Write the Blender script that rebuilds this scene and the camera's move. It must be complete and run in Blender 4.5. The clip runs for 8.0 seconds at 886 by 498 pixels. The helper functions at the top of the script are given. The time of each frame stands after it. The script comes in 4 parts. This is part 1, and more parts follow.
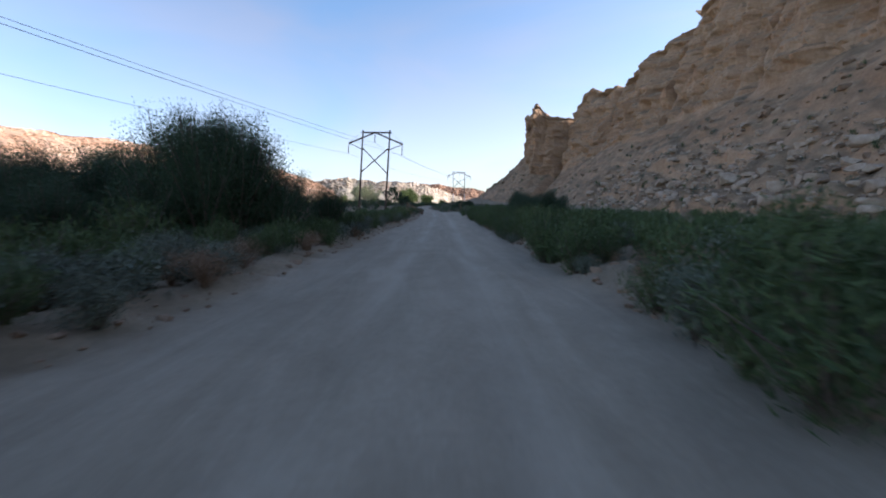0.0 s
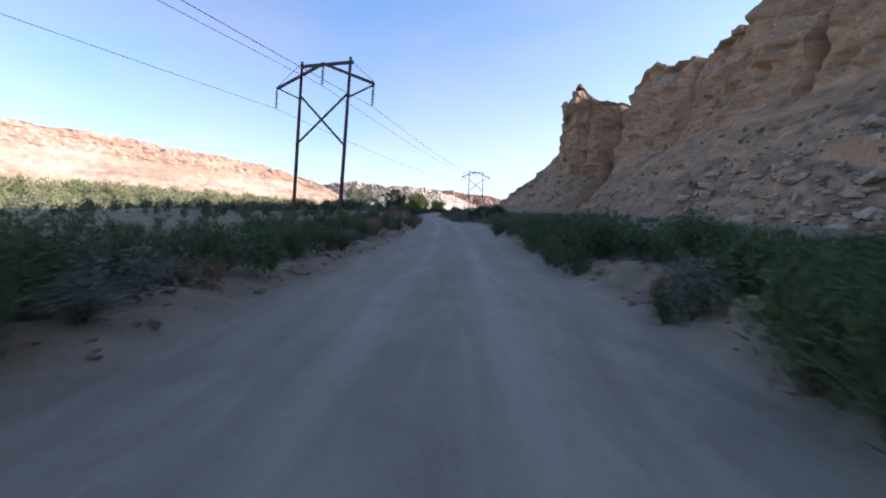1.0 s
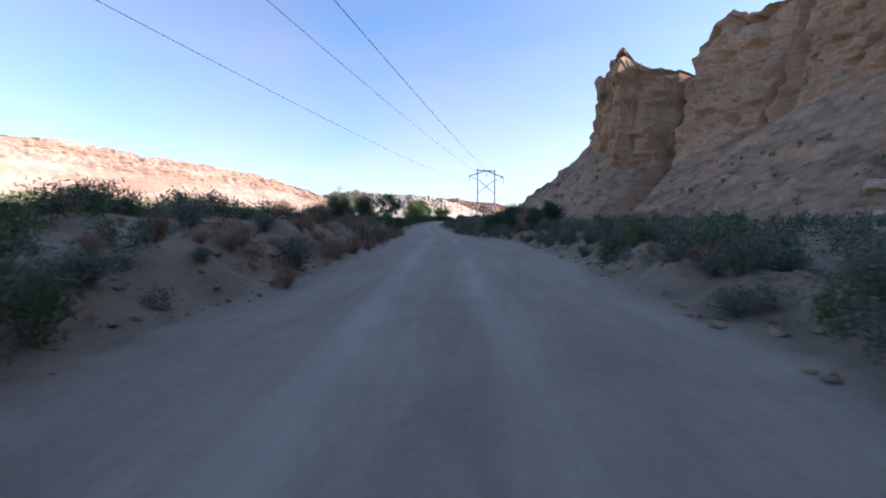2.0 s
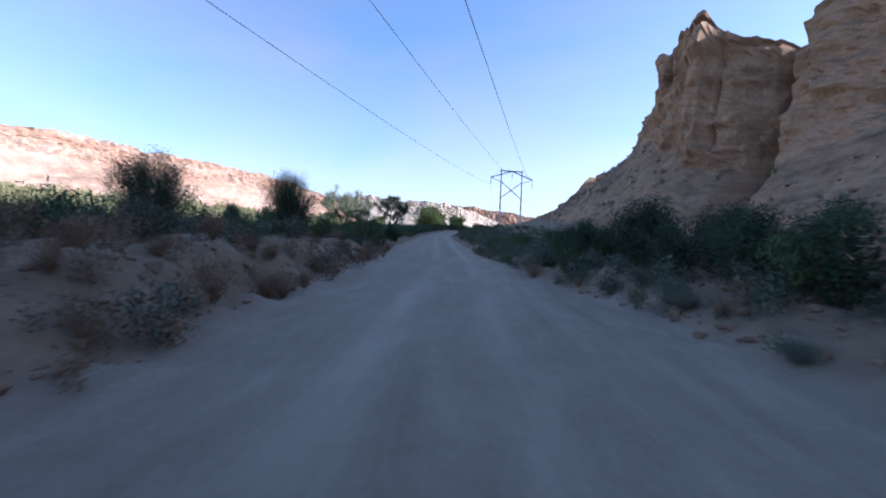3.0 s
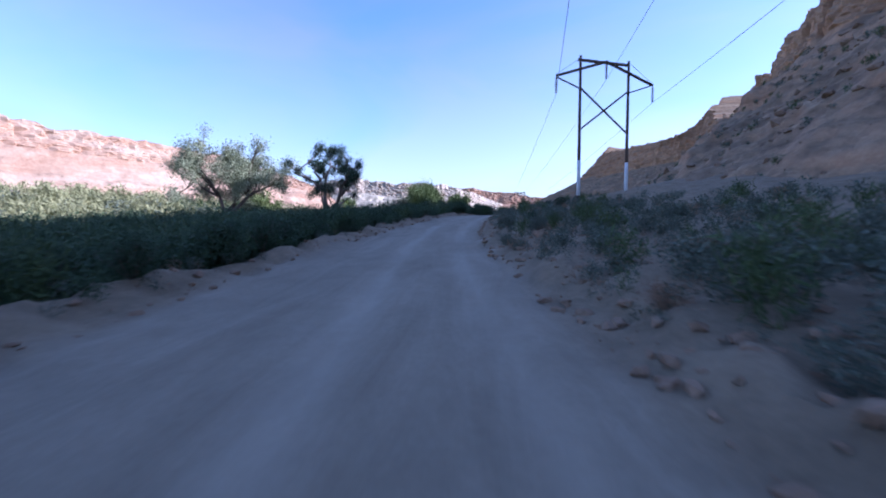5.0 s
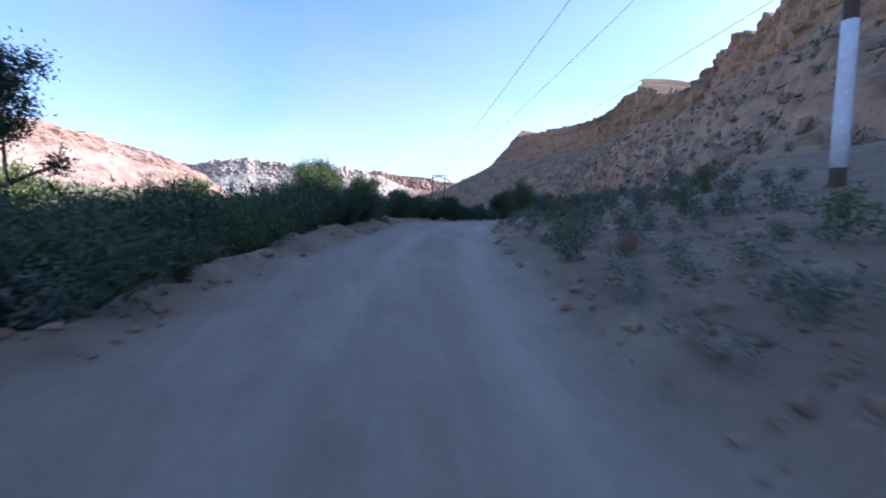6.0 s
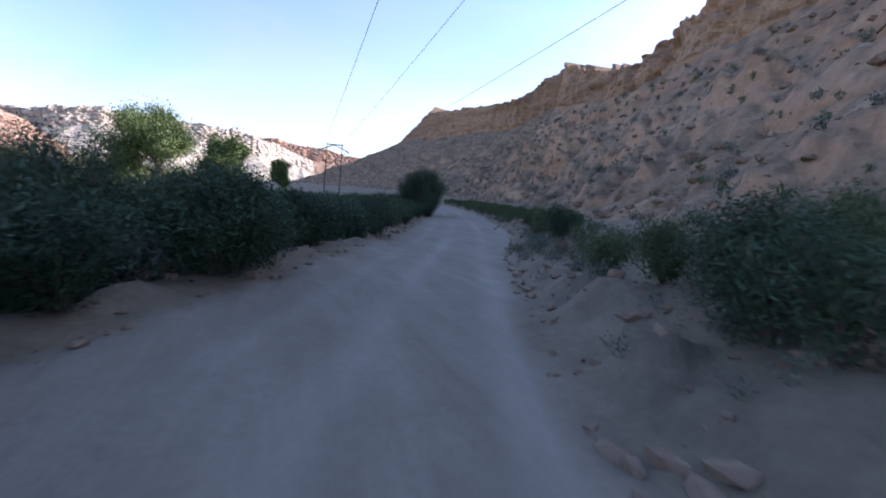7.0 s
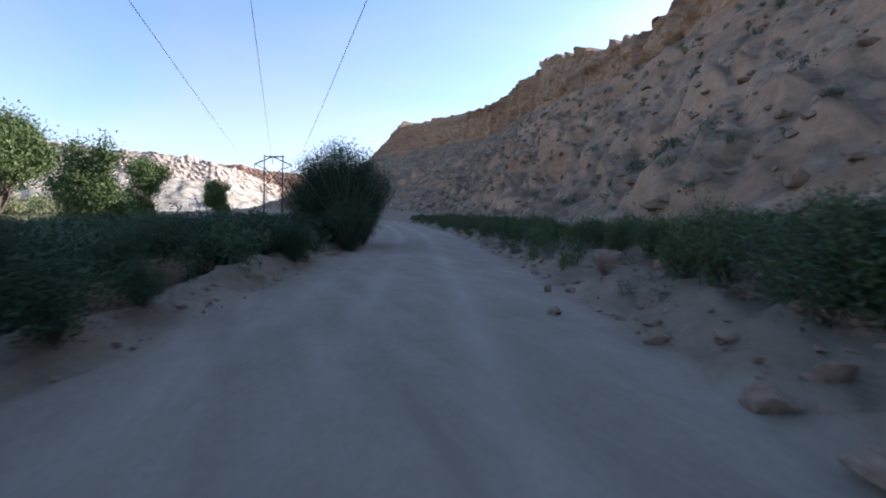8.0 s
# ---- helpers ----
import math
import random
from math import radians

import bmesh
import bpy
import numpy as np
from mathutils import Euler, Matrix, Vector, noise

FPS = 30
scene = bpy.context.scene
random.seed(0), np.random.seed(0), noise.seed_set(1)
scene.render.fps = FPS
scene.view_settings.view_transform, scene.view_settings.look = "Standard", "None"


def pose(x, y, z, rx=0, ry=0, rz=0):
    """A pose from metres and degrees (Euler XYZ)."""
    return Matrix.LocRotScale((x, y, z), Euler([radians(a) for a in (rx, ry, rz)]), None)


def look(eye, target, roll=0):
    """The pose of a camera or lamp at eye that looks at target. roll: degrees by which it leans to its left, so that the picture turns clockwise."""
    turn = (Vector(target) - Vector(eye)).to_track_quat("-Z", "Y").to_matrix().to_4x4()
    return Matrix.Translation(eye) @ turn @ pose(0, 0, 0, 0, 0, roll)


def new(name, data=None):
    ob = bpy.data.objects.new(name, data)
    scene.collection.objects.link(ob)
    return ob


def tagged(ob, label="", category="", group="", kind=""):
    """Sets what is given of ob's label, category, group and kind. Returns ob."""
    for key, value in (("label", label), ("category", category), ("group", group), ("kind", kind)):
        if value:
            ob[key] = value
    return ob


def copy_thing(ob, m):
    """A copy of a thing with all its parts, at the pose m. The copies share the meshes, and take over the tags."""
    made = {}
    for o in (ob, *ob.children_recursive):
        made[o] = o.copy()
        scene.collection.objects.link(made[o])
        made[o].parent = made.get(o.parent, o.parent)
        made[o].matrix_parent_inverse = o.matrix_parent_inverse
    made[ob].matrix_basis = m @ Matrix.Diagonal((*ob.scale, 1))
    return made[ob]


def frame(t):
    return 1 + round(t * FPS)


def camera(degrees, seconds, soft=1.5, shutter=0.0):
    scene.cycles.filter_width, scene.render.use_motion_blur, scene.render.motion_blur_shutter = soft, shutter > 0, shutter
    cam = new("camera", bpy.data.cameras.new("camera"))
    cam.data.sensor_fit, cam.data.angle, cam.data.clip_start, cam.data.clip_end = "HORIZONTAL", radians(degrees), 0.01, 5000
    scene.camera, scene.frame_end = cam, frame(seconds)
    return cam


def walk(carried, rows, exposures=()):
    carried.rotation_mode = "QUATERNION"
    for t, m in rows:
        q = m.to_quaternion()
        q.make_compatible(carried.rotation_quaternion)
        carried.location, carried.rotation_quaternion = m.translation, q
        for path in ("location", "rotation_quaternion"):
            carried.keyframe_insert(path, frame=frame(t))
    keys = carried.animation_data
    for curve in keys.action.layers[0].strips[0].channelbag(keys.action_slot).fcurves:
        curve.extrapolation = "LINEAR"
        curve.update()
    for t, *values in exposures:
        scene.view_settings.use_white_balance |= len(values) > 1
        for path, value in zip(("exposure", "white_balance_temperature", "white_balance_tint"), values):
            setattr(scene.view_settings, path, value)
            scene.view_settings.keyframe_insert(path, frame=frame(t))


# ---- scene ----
cam = camera(90.0, 8.0, soft=1.9, shutter=0.07)
PATH = [
    (0.0, pose(0.01, -0.00, -0.82, 85.38, 0.54, -1.00)),
    (0.5, pose(0.36, 16.10, -0.58, 85.60, -0.99, 0.15)),
    (1.0, pose(0.67, 31.92, -0.34, 86.31, -0.79, 0.65)),
    (1.5, pose(0.95, 46.80, -0.17, 86.62, -1.00, 0.78)),
    (1.7, pose(1.06, 52.15, -0.13, 87.51, 0.07, 1.13)),
    (2.8, pose(0.79, 73.84, 0.57, 87.18, -0.77, 2.95)),
    (3.0, pose(0.66, 78.46, 0.64, 88.46, -1.63, 3.32)),
    (3.5, pose(0.38, 89.22, 0.73, 87.98, -2.31, 2.77)),
    (4.0, pose(0.11, 102.09, 0.77, 86.64, -1.47, 5.68)),
    (4.2, pose(-0.43, 107.48, 0.84, 85.66, -1.05, 6.95)),
    (5.3, pose(-3.13, 142.84, 1.84, 86.66, 0.87, 0.45)),
    (5.5, pose(-3.42, 148.30, 2.09, 86.10, 0.71, -1.57)),
    (5.8, pose(-3.16, 158.01, 2.60, 84.95, 0.44, -5.86)),
    (6.0, pose(-2.60, 164.13, 2.92, 84.40, 0.46, -8.77)),
    (6.3, pose(-1.31, 172.96, 3.34, 83.97, 0.65, -13.84)),
    (6.5, pose(-0.11, 178.09, 3.52, 82.66, -0.78, -17.73)),
    (7.0, pose(3.45, 187.91, 3.44, 82.04, -3.36, -20.67)),
    (7.5, pose(7.45, 197.14, 2.99, 84.02, -2.10, -22.74)),
    (8.0, pose(12.25, 207.06, 2.53, 84.47, -0.08, -23.66)),
]
walk(cam, PATH, exposures=[(0.0, 0.85, 5780, 14), (0.5, 0.85, 5500, 16), (1.5, 0.90, 5500, 18), (3.0, 0.82, 5050, 18), (4.2, 0.82, 4800, 19), (5.4, 0.83, 4650, 27), (6.0, 0.97, 4850, 21), (6.6, 1.06, 5400, 15), (7.0, 1.10, 5300, 21), (7.5, 0.98, 5200, 17), (8.0, 0.89, 5330, 16)])

# ---------------------------------------------------------------- light
SUN_ELEV, SUN_AZ = 21.0, 86.0          # degrees; azimuth clockwise from +y
world = bpy.data.worlds.new("world")
scene.world = world
world.use_nodes = True
wn, wl = world.node_tree.nodes, world.node_tree.links
sky = wn.new("ShaderNodeTexSky")
sky.sky_type = 'NISHITA'
sky.sun_disc = False
sky.sun_elevation = radians(SUN_ELEV)
sky.sun_rotation = radians(SUN_AZ)
sky.air_density = 1.15
sky.dust_density = 1.0
sky.ozone_density = 2.2
bg = wn["Background"]
bg.inputs["Strength"].default_value = 0.14
# a thin high veil of ice cloud over the whole sky
veil_at = wn.new("ShaderNodeTexCoord")
veil_map = wn.new("ShaderNodeMapping")
veil_map.inputs["Scale"].default_value = (1.0, 1.6, 3.2)
veil_map.inputs["Rotation"].default_value = (0.2, 0.3, 0.5)
wl.new(veil_at.outputs["Generated"], veil_map.inputs["Vector"])
veil = wn.new("ShaderNodeTexNoise")
veil.inputs["Scale"].default_value, veil.inputs["Detail"].default_value, veil.inputs["Distortion"].default_value = 1.3, 5.0, 0.5
wl.new(veil_map.outputs[0], veil.inputs["Vector"])
veil_fac = wn.new("ShaderNodeMapRange")
veil_fac.inputs["From Min"].default_value, veil_fac.inputs["From Max"].default_value = 0.36, 0.62
veil_fac.inputs["To Max"].default_value = 0.4
wl.new(veil.outputs["Fac"], veil_fac.inputs["Value"])
grey = wn.new("ShaderNodeRGBToBW")
wl.new(sky.outputs[0], grey.inputs[0])
white = wn.new("ShaderNodeVectorMath")
white.operation = 'SCALE'
white.inputs[0].default_value = (1.22, 1.16, 1.30)
wl.new(grey.outputs[0], white.inputs["Scale"])
hazy = wn.new("ShaderNodeMix")
hazy.data_type = 'RGBA'
wl.new(veil_fac.outputs[0], hazy.inputs["Factor"])
wl.new(sky.outputs[0], hazy.inputs[6])
wl.new(white.outputs[0], hazy.inputs[7])
wl.new(hazy.outputs[2], bg.inputs["Color"])

sun_data = bpy.data.lights.new("sun", 'SUN')
sun_data.energy = 5.0
sun_data.angle = radians(0.53)
sun_data.color = (1.0, 0.86, 0.70)
sun = new("sun", sun_data)
_a, _e = radians(SUN_AZ), radians(SUN_ELEV)
sun_dir = Vector((math.sin(_a) * math.cos(_e), math.cos(_a) * math.cos(_e), math.sin(_e)))
sun.matrix_world = look((0, 0, 200), Vector((0, 0, 200)) - sun_dir)
scene.view_settings.exposure = 0.0


# ---------------------------------------------------------------- small maths
def hash3(i, j, k, seed):
    h = (i.astype(np.int64) * 374761393 + j.astype(np.int64) * 668265263 + k.astype(np.int64) * 2147483647 + seed * 974634777) & 0xFFFFFFFF
    h = ((h ^ (h >> 13)) * 1274126177) & 0xFFFFFFFF
    h = h ^ (h >> 16)
    return (h & 0xFFFF) / 32767.5 - 1.0


def vnoise(x, y, z=None, seed=0):
    """Value noise in -1..1 for arrays."""
    x, y = np.asarray(x, float), np.asarray(y, float)
    z = np.zeros_like(x) if z is None else np.asarray(z, float)
    i, j, k = np.floor(x), np.floor(y), np.floor(z)
    u, v, w = x - i, y - j, z - k
    u, v, w = (a * a * (3 - 2 * a) for a in (u, v, w))
    out = 0
    for di in (0, 1):
        for dj in (0, 1):
            for dk in (0, 1):
                out = out + hash3(i + di, j + dj, k + dk, seed) * (u if di else 1 - u) * (v if dj else 1 - v) * (w if dk else 1 - w)
    return out


def fbm(x, y, z=None, octaves=4, seed=0, gain=0.5):
    out, amp, f = 0, 1.0, 1.0
    for o in range(octaves):
        out = out + amp * vnoise(np.asarray(x) * f, np.asarray(y) * f, None if z is None else np.asarray(z) * f, seed + o * 17)
        amp, f = amp * gain, f * 2.03
    return out


def smooth(a, b, x):
    t = np.clip((x - a) / (b - a), 0, 1)
    return t * t * (3 - 2 * t)


def mesh_from(name, verts, faces, mat=None, smooth_shade=False):
    me = bpy.data.meshes.new(name)
    if isinstance(faces, list):
        me.from_pydata(np.asarray(verts, float).tolist(), [], faces)
    else:
        n, k = faces.shape
        me.vertices.add(len(verts))
        me.vertices.foreach_set("co", np.ascontiguousarray(verts, np.float32).ravel())
        me.loops.add(n * k)
        me.loops.foreach_set("vertex_index", np.ascontiguousarray(faces, np.int32).ravel())
        me.polygons.add(n)
        me.polygons.foreach_set("loop_start", np.arange(0, n * k, k, dtype=np.int32))
        me.update(calc_edges=True)
        me.polygons.foreach_set("use_smooth", np.zeros(n, bool))
    if mat:
        me.materials.append(mat)
    if smooth_shade:
        me.polygons.foreach_set("use_smooth", np.ones(len(me.polygons), bool))
    me.update()
    return me


def grid_faces(rows, cols):
    a = np.arange(rows * cols).reshape(rows, cols)
    return np.stack([a[:-1, :-1], a[:-1, 1:], a[1:, 1:], a[1:, :-1]], -1).reshape(-1, 4)


def part(name, bm, material, parent, label=""):
    """Link a bmesh or a mesh as one object under a thing or a part."""
    if isinstance(bm, bmesh.types.BMesh):
        me = bpy.data.meshes.new(name)
        bm.to_mesh(me)
        bm.free()
    else:
        me = bm
    if material and not me.materials:
        me.materials.append(material)
    ob = new(name, me)
    ob.parent = parent
    return tagged(ob, label)


# ---------------------------------------------------------------- materials
def material(name, rough=0.9):
    m = bpy.data.materials.new(name)
    m.use_nodes = True
    n, l = m.node_tree.nodes, m.node_tree.links
    b = n["Principled BSDF"]
    b.inputs["Roughness"].default_value = rough
    b.inputs["Specular IOR Level"].default_value = 0.25
    return m, n, l, b


def noise_node(n, l, coord, scale, detail=6, rough=0.55, distort=0.0):
    t = n.new("ShaderNodeTexNoise")
    t.inputs["Scale"].default_value, t.inputs["Detail"].default_value = scale, detail
    t.inputs["Roughness"].default_value, t.inputs["Distortion"].default_value = rough, distort
    l.new(coord, t.inputs["Vector"])
    return t.outputs["Fac"]


def ramp(n, l, fac, stops):
    r = n.new("ShaderNodeValToRGB")
    els = r.color_ramp.elements
    while len(els) < len(stops):
        els.new(0.5)
    for e, (p, col) in zip(els, stops):
        e.position, e.color = p, (*col, 1)
    l.new(fac, r.inputs["Fac"])
    return r.outputs["Color"]


def mix(n, l, fac, a, b, mode='MIX'):
    m = n.new("ShaderNodeMix")
    m.data_type, m.blend_type = 'RGBA', mode
    for sock, v in ((m.inputs["Factor"], fac), (m.inputs[6], a), (m.inputs[7], b)):
        if isinstance(v, (int, float)):
            sock.default_value = v
        elif isinstance(v, tuple):
            sock.default_value = (*v, 1)
        else:
            l.new(v, sock)
    return m.outputs[2]


def math_node(n, l, op, a, b=0.0):
    m = n.new("ShaderNodeMath")
    m.operation = op
    for sock, v in zip(m.inputs, (a, b)):
        if isinstance(v, (int, float)):
            sock.default_value = v
        else:
            l.new(v, sock)
    return m.outputs[0]


def bump(n, l, b, height, strength, dist):
    k = n.new("ShaderNodeBump")
    k.inputs["Strength"].default_value, k.inputs["Distance"].default_value = strength, dist
    l.new(height, k.inputs["Height"])
    l.new(k.outputs[0], b.inputs["Normal"])


def position(n):
    return n.new("ShaderNodeNewGeometry").outputs["Position"]


def scaled(n, l, vec, s):
    m = n.new("ShaderNodeMapping")
    m.inputs["Scale"].default_value = s
    l.new(vec, m.inputs["Vector"])
    return m.outputs[0]


def rock_material(name, tones, talus, talus_lo=0.45, talus_hi=0.8, band=0.22, grain=1.0):
    """Bedded sandstone on steep faces, rubble and soil on the slopes."""
    m, n, l, b = material(name, 0.95)
    pos = position(n)
    warp = noise_node(n, l, pos, 0.06, 5)
    beds = noise_node(n, l, scaled(n, l, pos, (0.02, 0.02, band)), 1.0, 8, 0.7, 0.6)
    col = ramp(n, l, beds, [(0.30, tones[0]), (0.46, tones[1]), (0.56, tones[2]), (0.72, tones[3])])
    streak = noise_node(n, l, scaled(n, l, pos, (0.35, 0.35, 0.03)), 1.0, 6, 0.6)
    col = mix(n, l, math_node(n, l, 'MULTIPLY', ramp(n, l, streak, [(0.5, (0, 0, 0)), (0.75, (1, 1, 1))]), 0.45), col, tones[0], 'MIX')
    fine = noise_node(n, l, pos, 2.2 * grain, 8, 0.7)
    col = mix(n, l, 0.55, col, ramp(n, l, fine, [(0.3, (0.35, 0.33, 0.32)), (0.7, (1, 1, 1))]), 'MULTIPLY')
    # slope debris
    vor = n.new("ShaderNodeTexVoronoi")
    vor.inputs["Scale"].default_value = 0.9 * grain
    l.new(pos, vor.inputs["Vector"])
    rub = noise_node(n, l, pos, 0.5 * grain, 9, 0.75)
    tcol = ramp(n, l, rub, [(0.32, talus[0]), (0.5, talus[1]), (0.68, talus[2])])
    vs = n.new("ShaderNodeSeparateColor")
    l.new(vor.outputs["Color"], vs.inputs[0])
    tcol = mix(n, l, 0.55, tcol, ramp(n, l, vs.outputs[0], [(0.1, (0.6, 0.59, 0.58)), (0.55, (0.9, 0.9, 0.9)), (0.95, (1.2, 1.18, 1.15))]), 'MULTIPLY')
    # soil mottling, its dark end deepened to paint the shade under ledges
    patch = noise_node(n, l, pos, 0.13 * grain, 6, 0.65)
    tcol = mix(n, l, 0.6, tcol, ramp(n, l, patch, [(0.36, (0.42, 0.42, 0.41)), (0.62, (1.15, 1.13, 1.1))]), 'MULTIPLY')
    sep = n.new("ShaderNodeSeparateXYZ")
    l.new(n.new("ShaderNodeNewGeometry").outputs["Normal"], sep.inputs[0])
    up = math_node(n, l, 'ADD', sep.outputs["Z"], math_node(n, l, 'MULTIPLY', math_node(n, l, 'SUBTRACT', warp, 0.5), 0.5))
    f = ramp(n, l, up, [(talus_lo, (0, 0, 0)), (talus_hi, (1, 1, 1))])
    mottle = noise_node(n, l, scaled(n, l, pos, (1, 1, 2.2)), 0.42 * grain, 8, 0.72, 0.6)
    tcol = mix(n, l, 0.6, tcol, ramp(n, l, mottle, [(0.36, (0.5, 0.5, 0.5)), (0.5, (0.95, 0.94, 0.93)), (0.66, (1.35, 1.32, 1.28))]), 'MULTIPLY')
    l.new(mix(n, l, f, col, tcol), b.inputs["Base Color"])
    h = math_node(n, l, 'ADD', math_node(n, l, 'MULTIPLY', fine, 0.6), math_node(n, l, 'MULTIPLY', vor.outputs["Distance"], 0.5))
    h = math_node(n, l, 'ADD', h, beds)
    bump(n, l, b, h, 0.6, 0.16 / grain)
    return m


def leaf_material(name, dark, light, rough=0.7):
    m, n, l, b = material(name, rough)
    g = n.new("ShaderNodeNewGeometry")
    o = n.new("ShaderNodeObjectInfo")
    v = math_node(n, l, 'ADD', math_node(n, l, 'MULTIPLY', g.outputs["Random Per Island"], 0.6), math_node(n, l, 'MULTIPLY', o.outputs["Random"], 0.4))
    big = noise_node(n, l, g.outputs["Position"], 0.35, 3)
    v = math_node(n, l, 'ADD', math_node(n, l, 'MULTIPLY', v, 0.6), math_node(n, l, 'MULTIPLY', big, 0.4))
    l.new(ramp(n, l, v, [(0.2, dark), (0.75, light)]), b.inputs["Base Color"])
    return m


def plain_material(name, a, b_, scale=6.0, rough=0.8, metal=0.0, bump_s=0.2, stretch=(1, 1, 1)):
    m, n, l, b = material(name, rough)
    b.inputs["Metallic"].default_value = metal
    co = scaled(n, l, n.new("ShaderNodeTexCoord").outputs["Object"], stretch)
    f = noise_node(n, l, co, scale, 7, 0.65)
    l.new(ramp(n, l, f, [(0.3, a), (0.7, b_)]), b.inputs["Base Color"])
    bump(n, l, b, f, bump_s, 0.02)
    return m


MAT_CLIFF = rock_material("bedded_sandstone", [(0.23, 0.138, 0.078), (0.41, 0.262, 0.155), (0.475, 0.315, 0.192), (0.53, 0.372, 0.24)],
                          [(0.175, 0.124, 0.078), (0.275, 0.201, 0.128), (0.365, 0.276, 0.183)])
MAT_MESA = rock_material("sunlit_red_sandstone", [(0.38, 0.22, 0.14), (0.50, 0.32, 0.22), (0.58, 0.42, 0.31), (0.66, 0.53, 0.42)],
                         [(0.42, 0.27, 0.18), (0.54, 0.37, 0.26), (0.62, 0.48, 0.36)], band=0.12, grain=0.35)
MAT_WHITE = rock_material("pale_badland_rock", [(0.34, 0.24, 0.18), (0.54, 0.43, 0.34), (0.63, 0.53, 0.44), (0.70, 0.61, 0.52)],
                          [(0.35, 0.33, 0.22), (0.50, 0.44, 0.34), (0.66, 0.58, 0.48)], band=0.1, grain=0.3)
MAT_RED = rock_material("far_red_ridge_rock", [(0.34, 0.18, 0.11), (0.46, 0.27, 0.18), (0.52, 0.34, 0.24), (0.58, 0.42, 0.32)],
                        [(0.36, 0.22, 0.15), (0.46, 0.30, 0.20), (0.52, 0.37, 0.27)], band=0.1, grain=0.3)

MAT_SAGE = leaf_material("sagebrush_leaf", (0.05, 0.066, 0.047), (0.175, 0.195, 0.143))
MAT_GREEN = leaf_material("greasewood_leaf", (0.029, 0.051, 0.020), (0.108, 0.148, 0.054))
MAT_DARK = leaf_material("tamarisk_leaf", (0.017, 0.035, 0.020), (0.068, 0.104, 0.050))
MAT_DRY = leaf_material("dry_brush_twig", (0.14, 0.085, 0.05), (0.33, 0.23, 0.15))
# grey-green leaf, its colour raised to stand in for sun the cliff blocks
MAT_SUNLIT_PALE = leaf_material("sunlit_pale_cottonwood_leaf", (0.13, 0.16, 0.09), (0.38, 0.40, 0.25))
MAT_COTTON = leaf_material("cottonwood_leaf", (0.05, 0.085, 0.025), (0.20, 0.24, 0.08))
MAT_WILLOW = leaf_material("willow_leaf", (0.12, 0.13, 0.05), (0.36, 0.35, 0.18))
MAT_BARK = plain_material("grey_brown_bark", (0.07, 0.05, 0.04), (0.20, 0.16, 0.13), 14, 0.95, 0, 0.6, (1, 1, 0.2))
MAT_POLE = plain_material("weathered_pole_wood", (0.05, 0.035, 0.026), (0.15, 0.11, 0.085), 10, 0.9, 0, 0.4, (1, 1, 0.05))
MAT_WRAP = plain_material("pale_pole_wrap", (0.55, 0.57, 0.60), (0.75, 0.77, 0.80), 8, 0.5)
MAT_WIRE = plain_material("dull_aluminium_cable", (0.30, 0.30, 0.31), (0.42, 0.42, 0.43), 3, 0.55, 0.5)
MAT_INSUL = plain_material("glazed_insulator", (0.10, 0.07, 0.06), (0.20, 0.15, 0.13), 10, 0.3)
MAT_STONE = plain_material("tan_sandstone_boulder", (0.15, 0.10, 0.066), (0.31, 0.226, 0.155), 3, 0.95, 0, 0.8)


MAT_BLOCK = plain_material("pale_broken_sandstone", (0.27, 0.20, 0.135), (0.47, 0.38, 0.285), 2.2, 0.95, 0, 0.9)


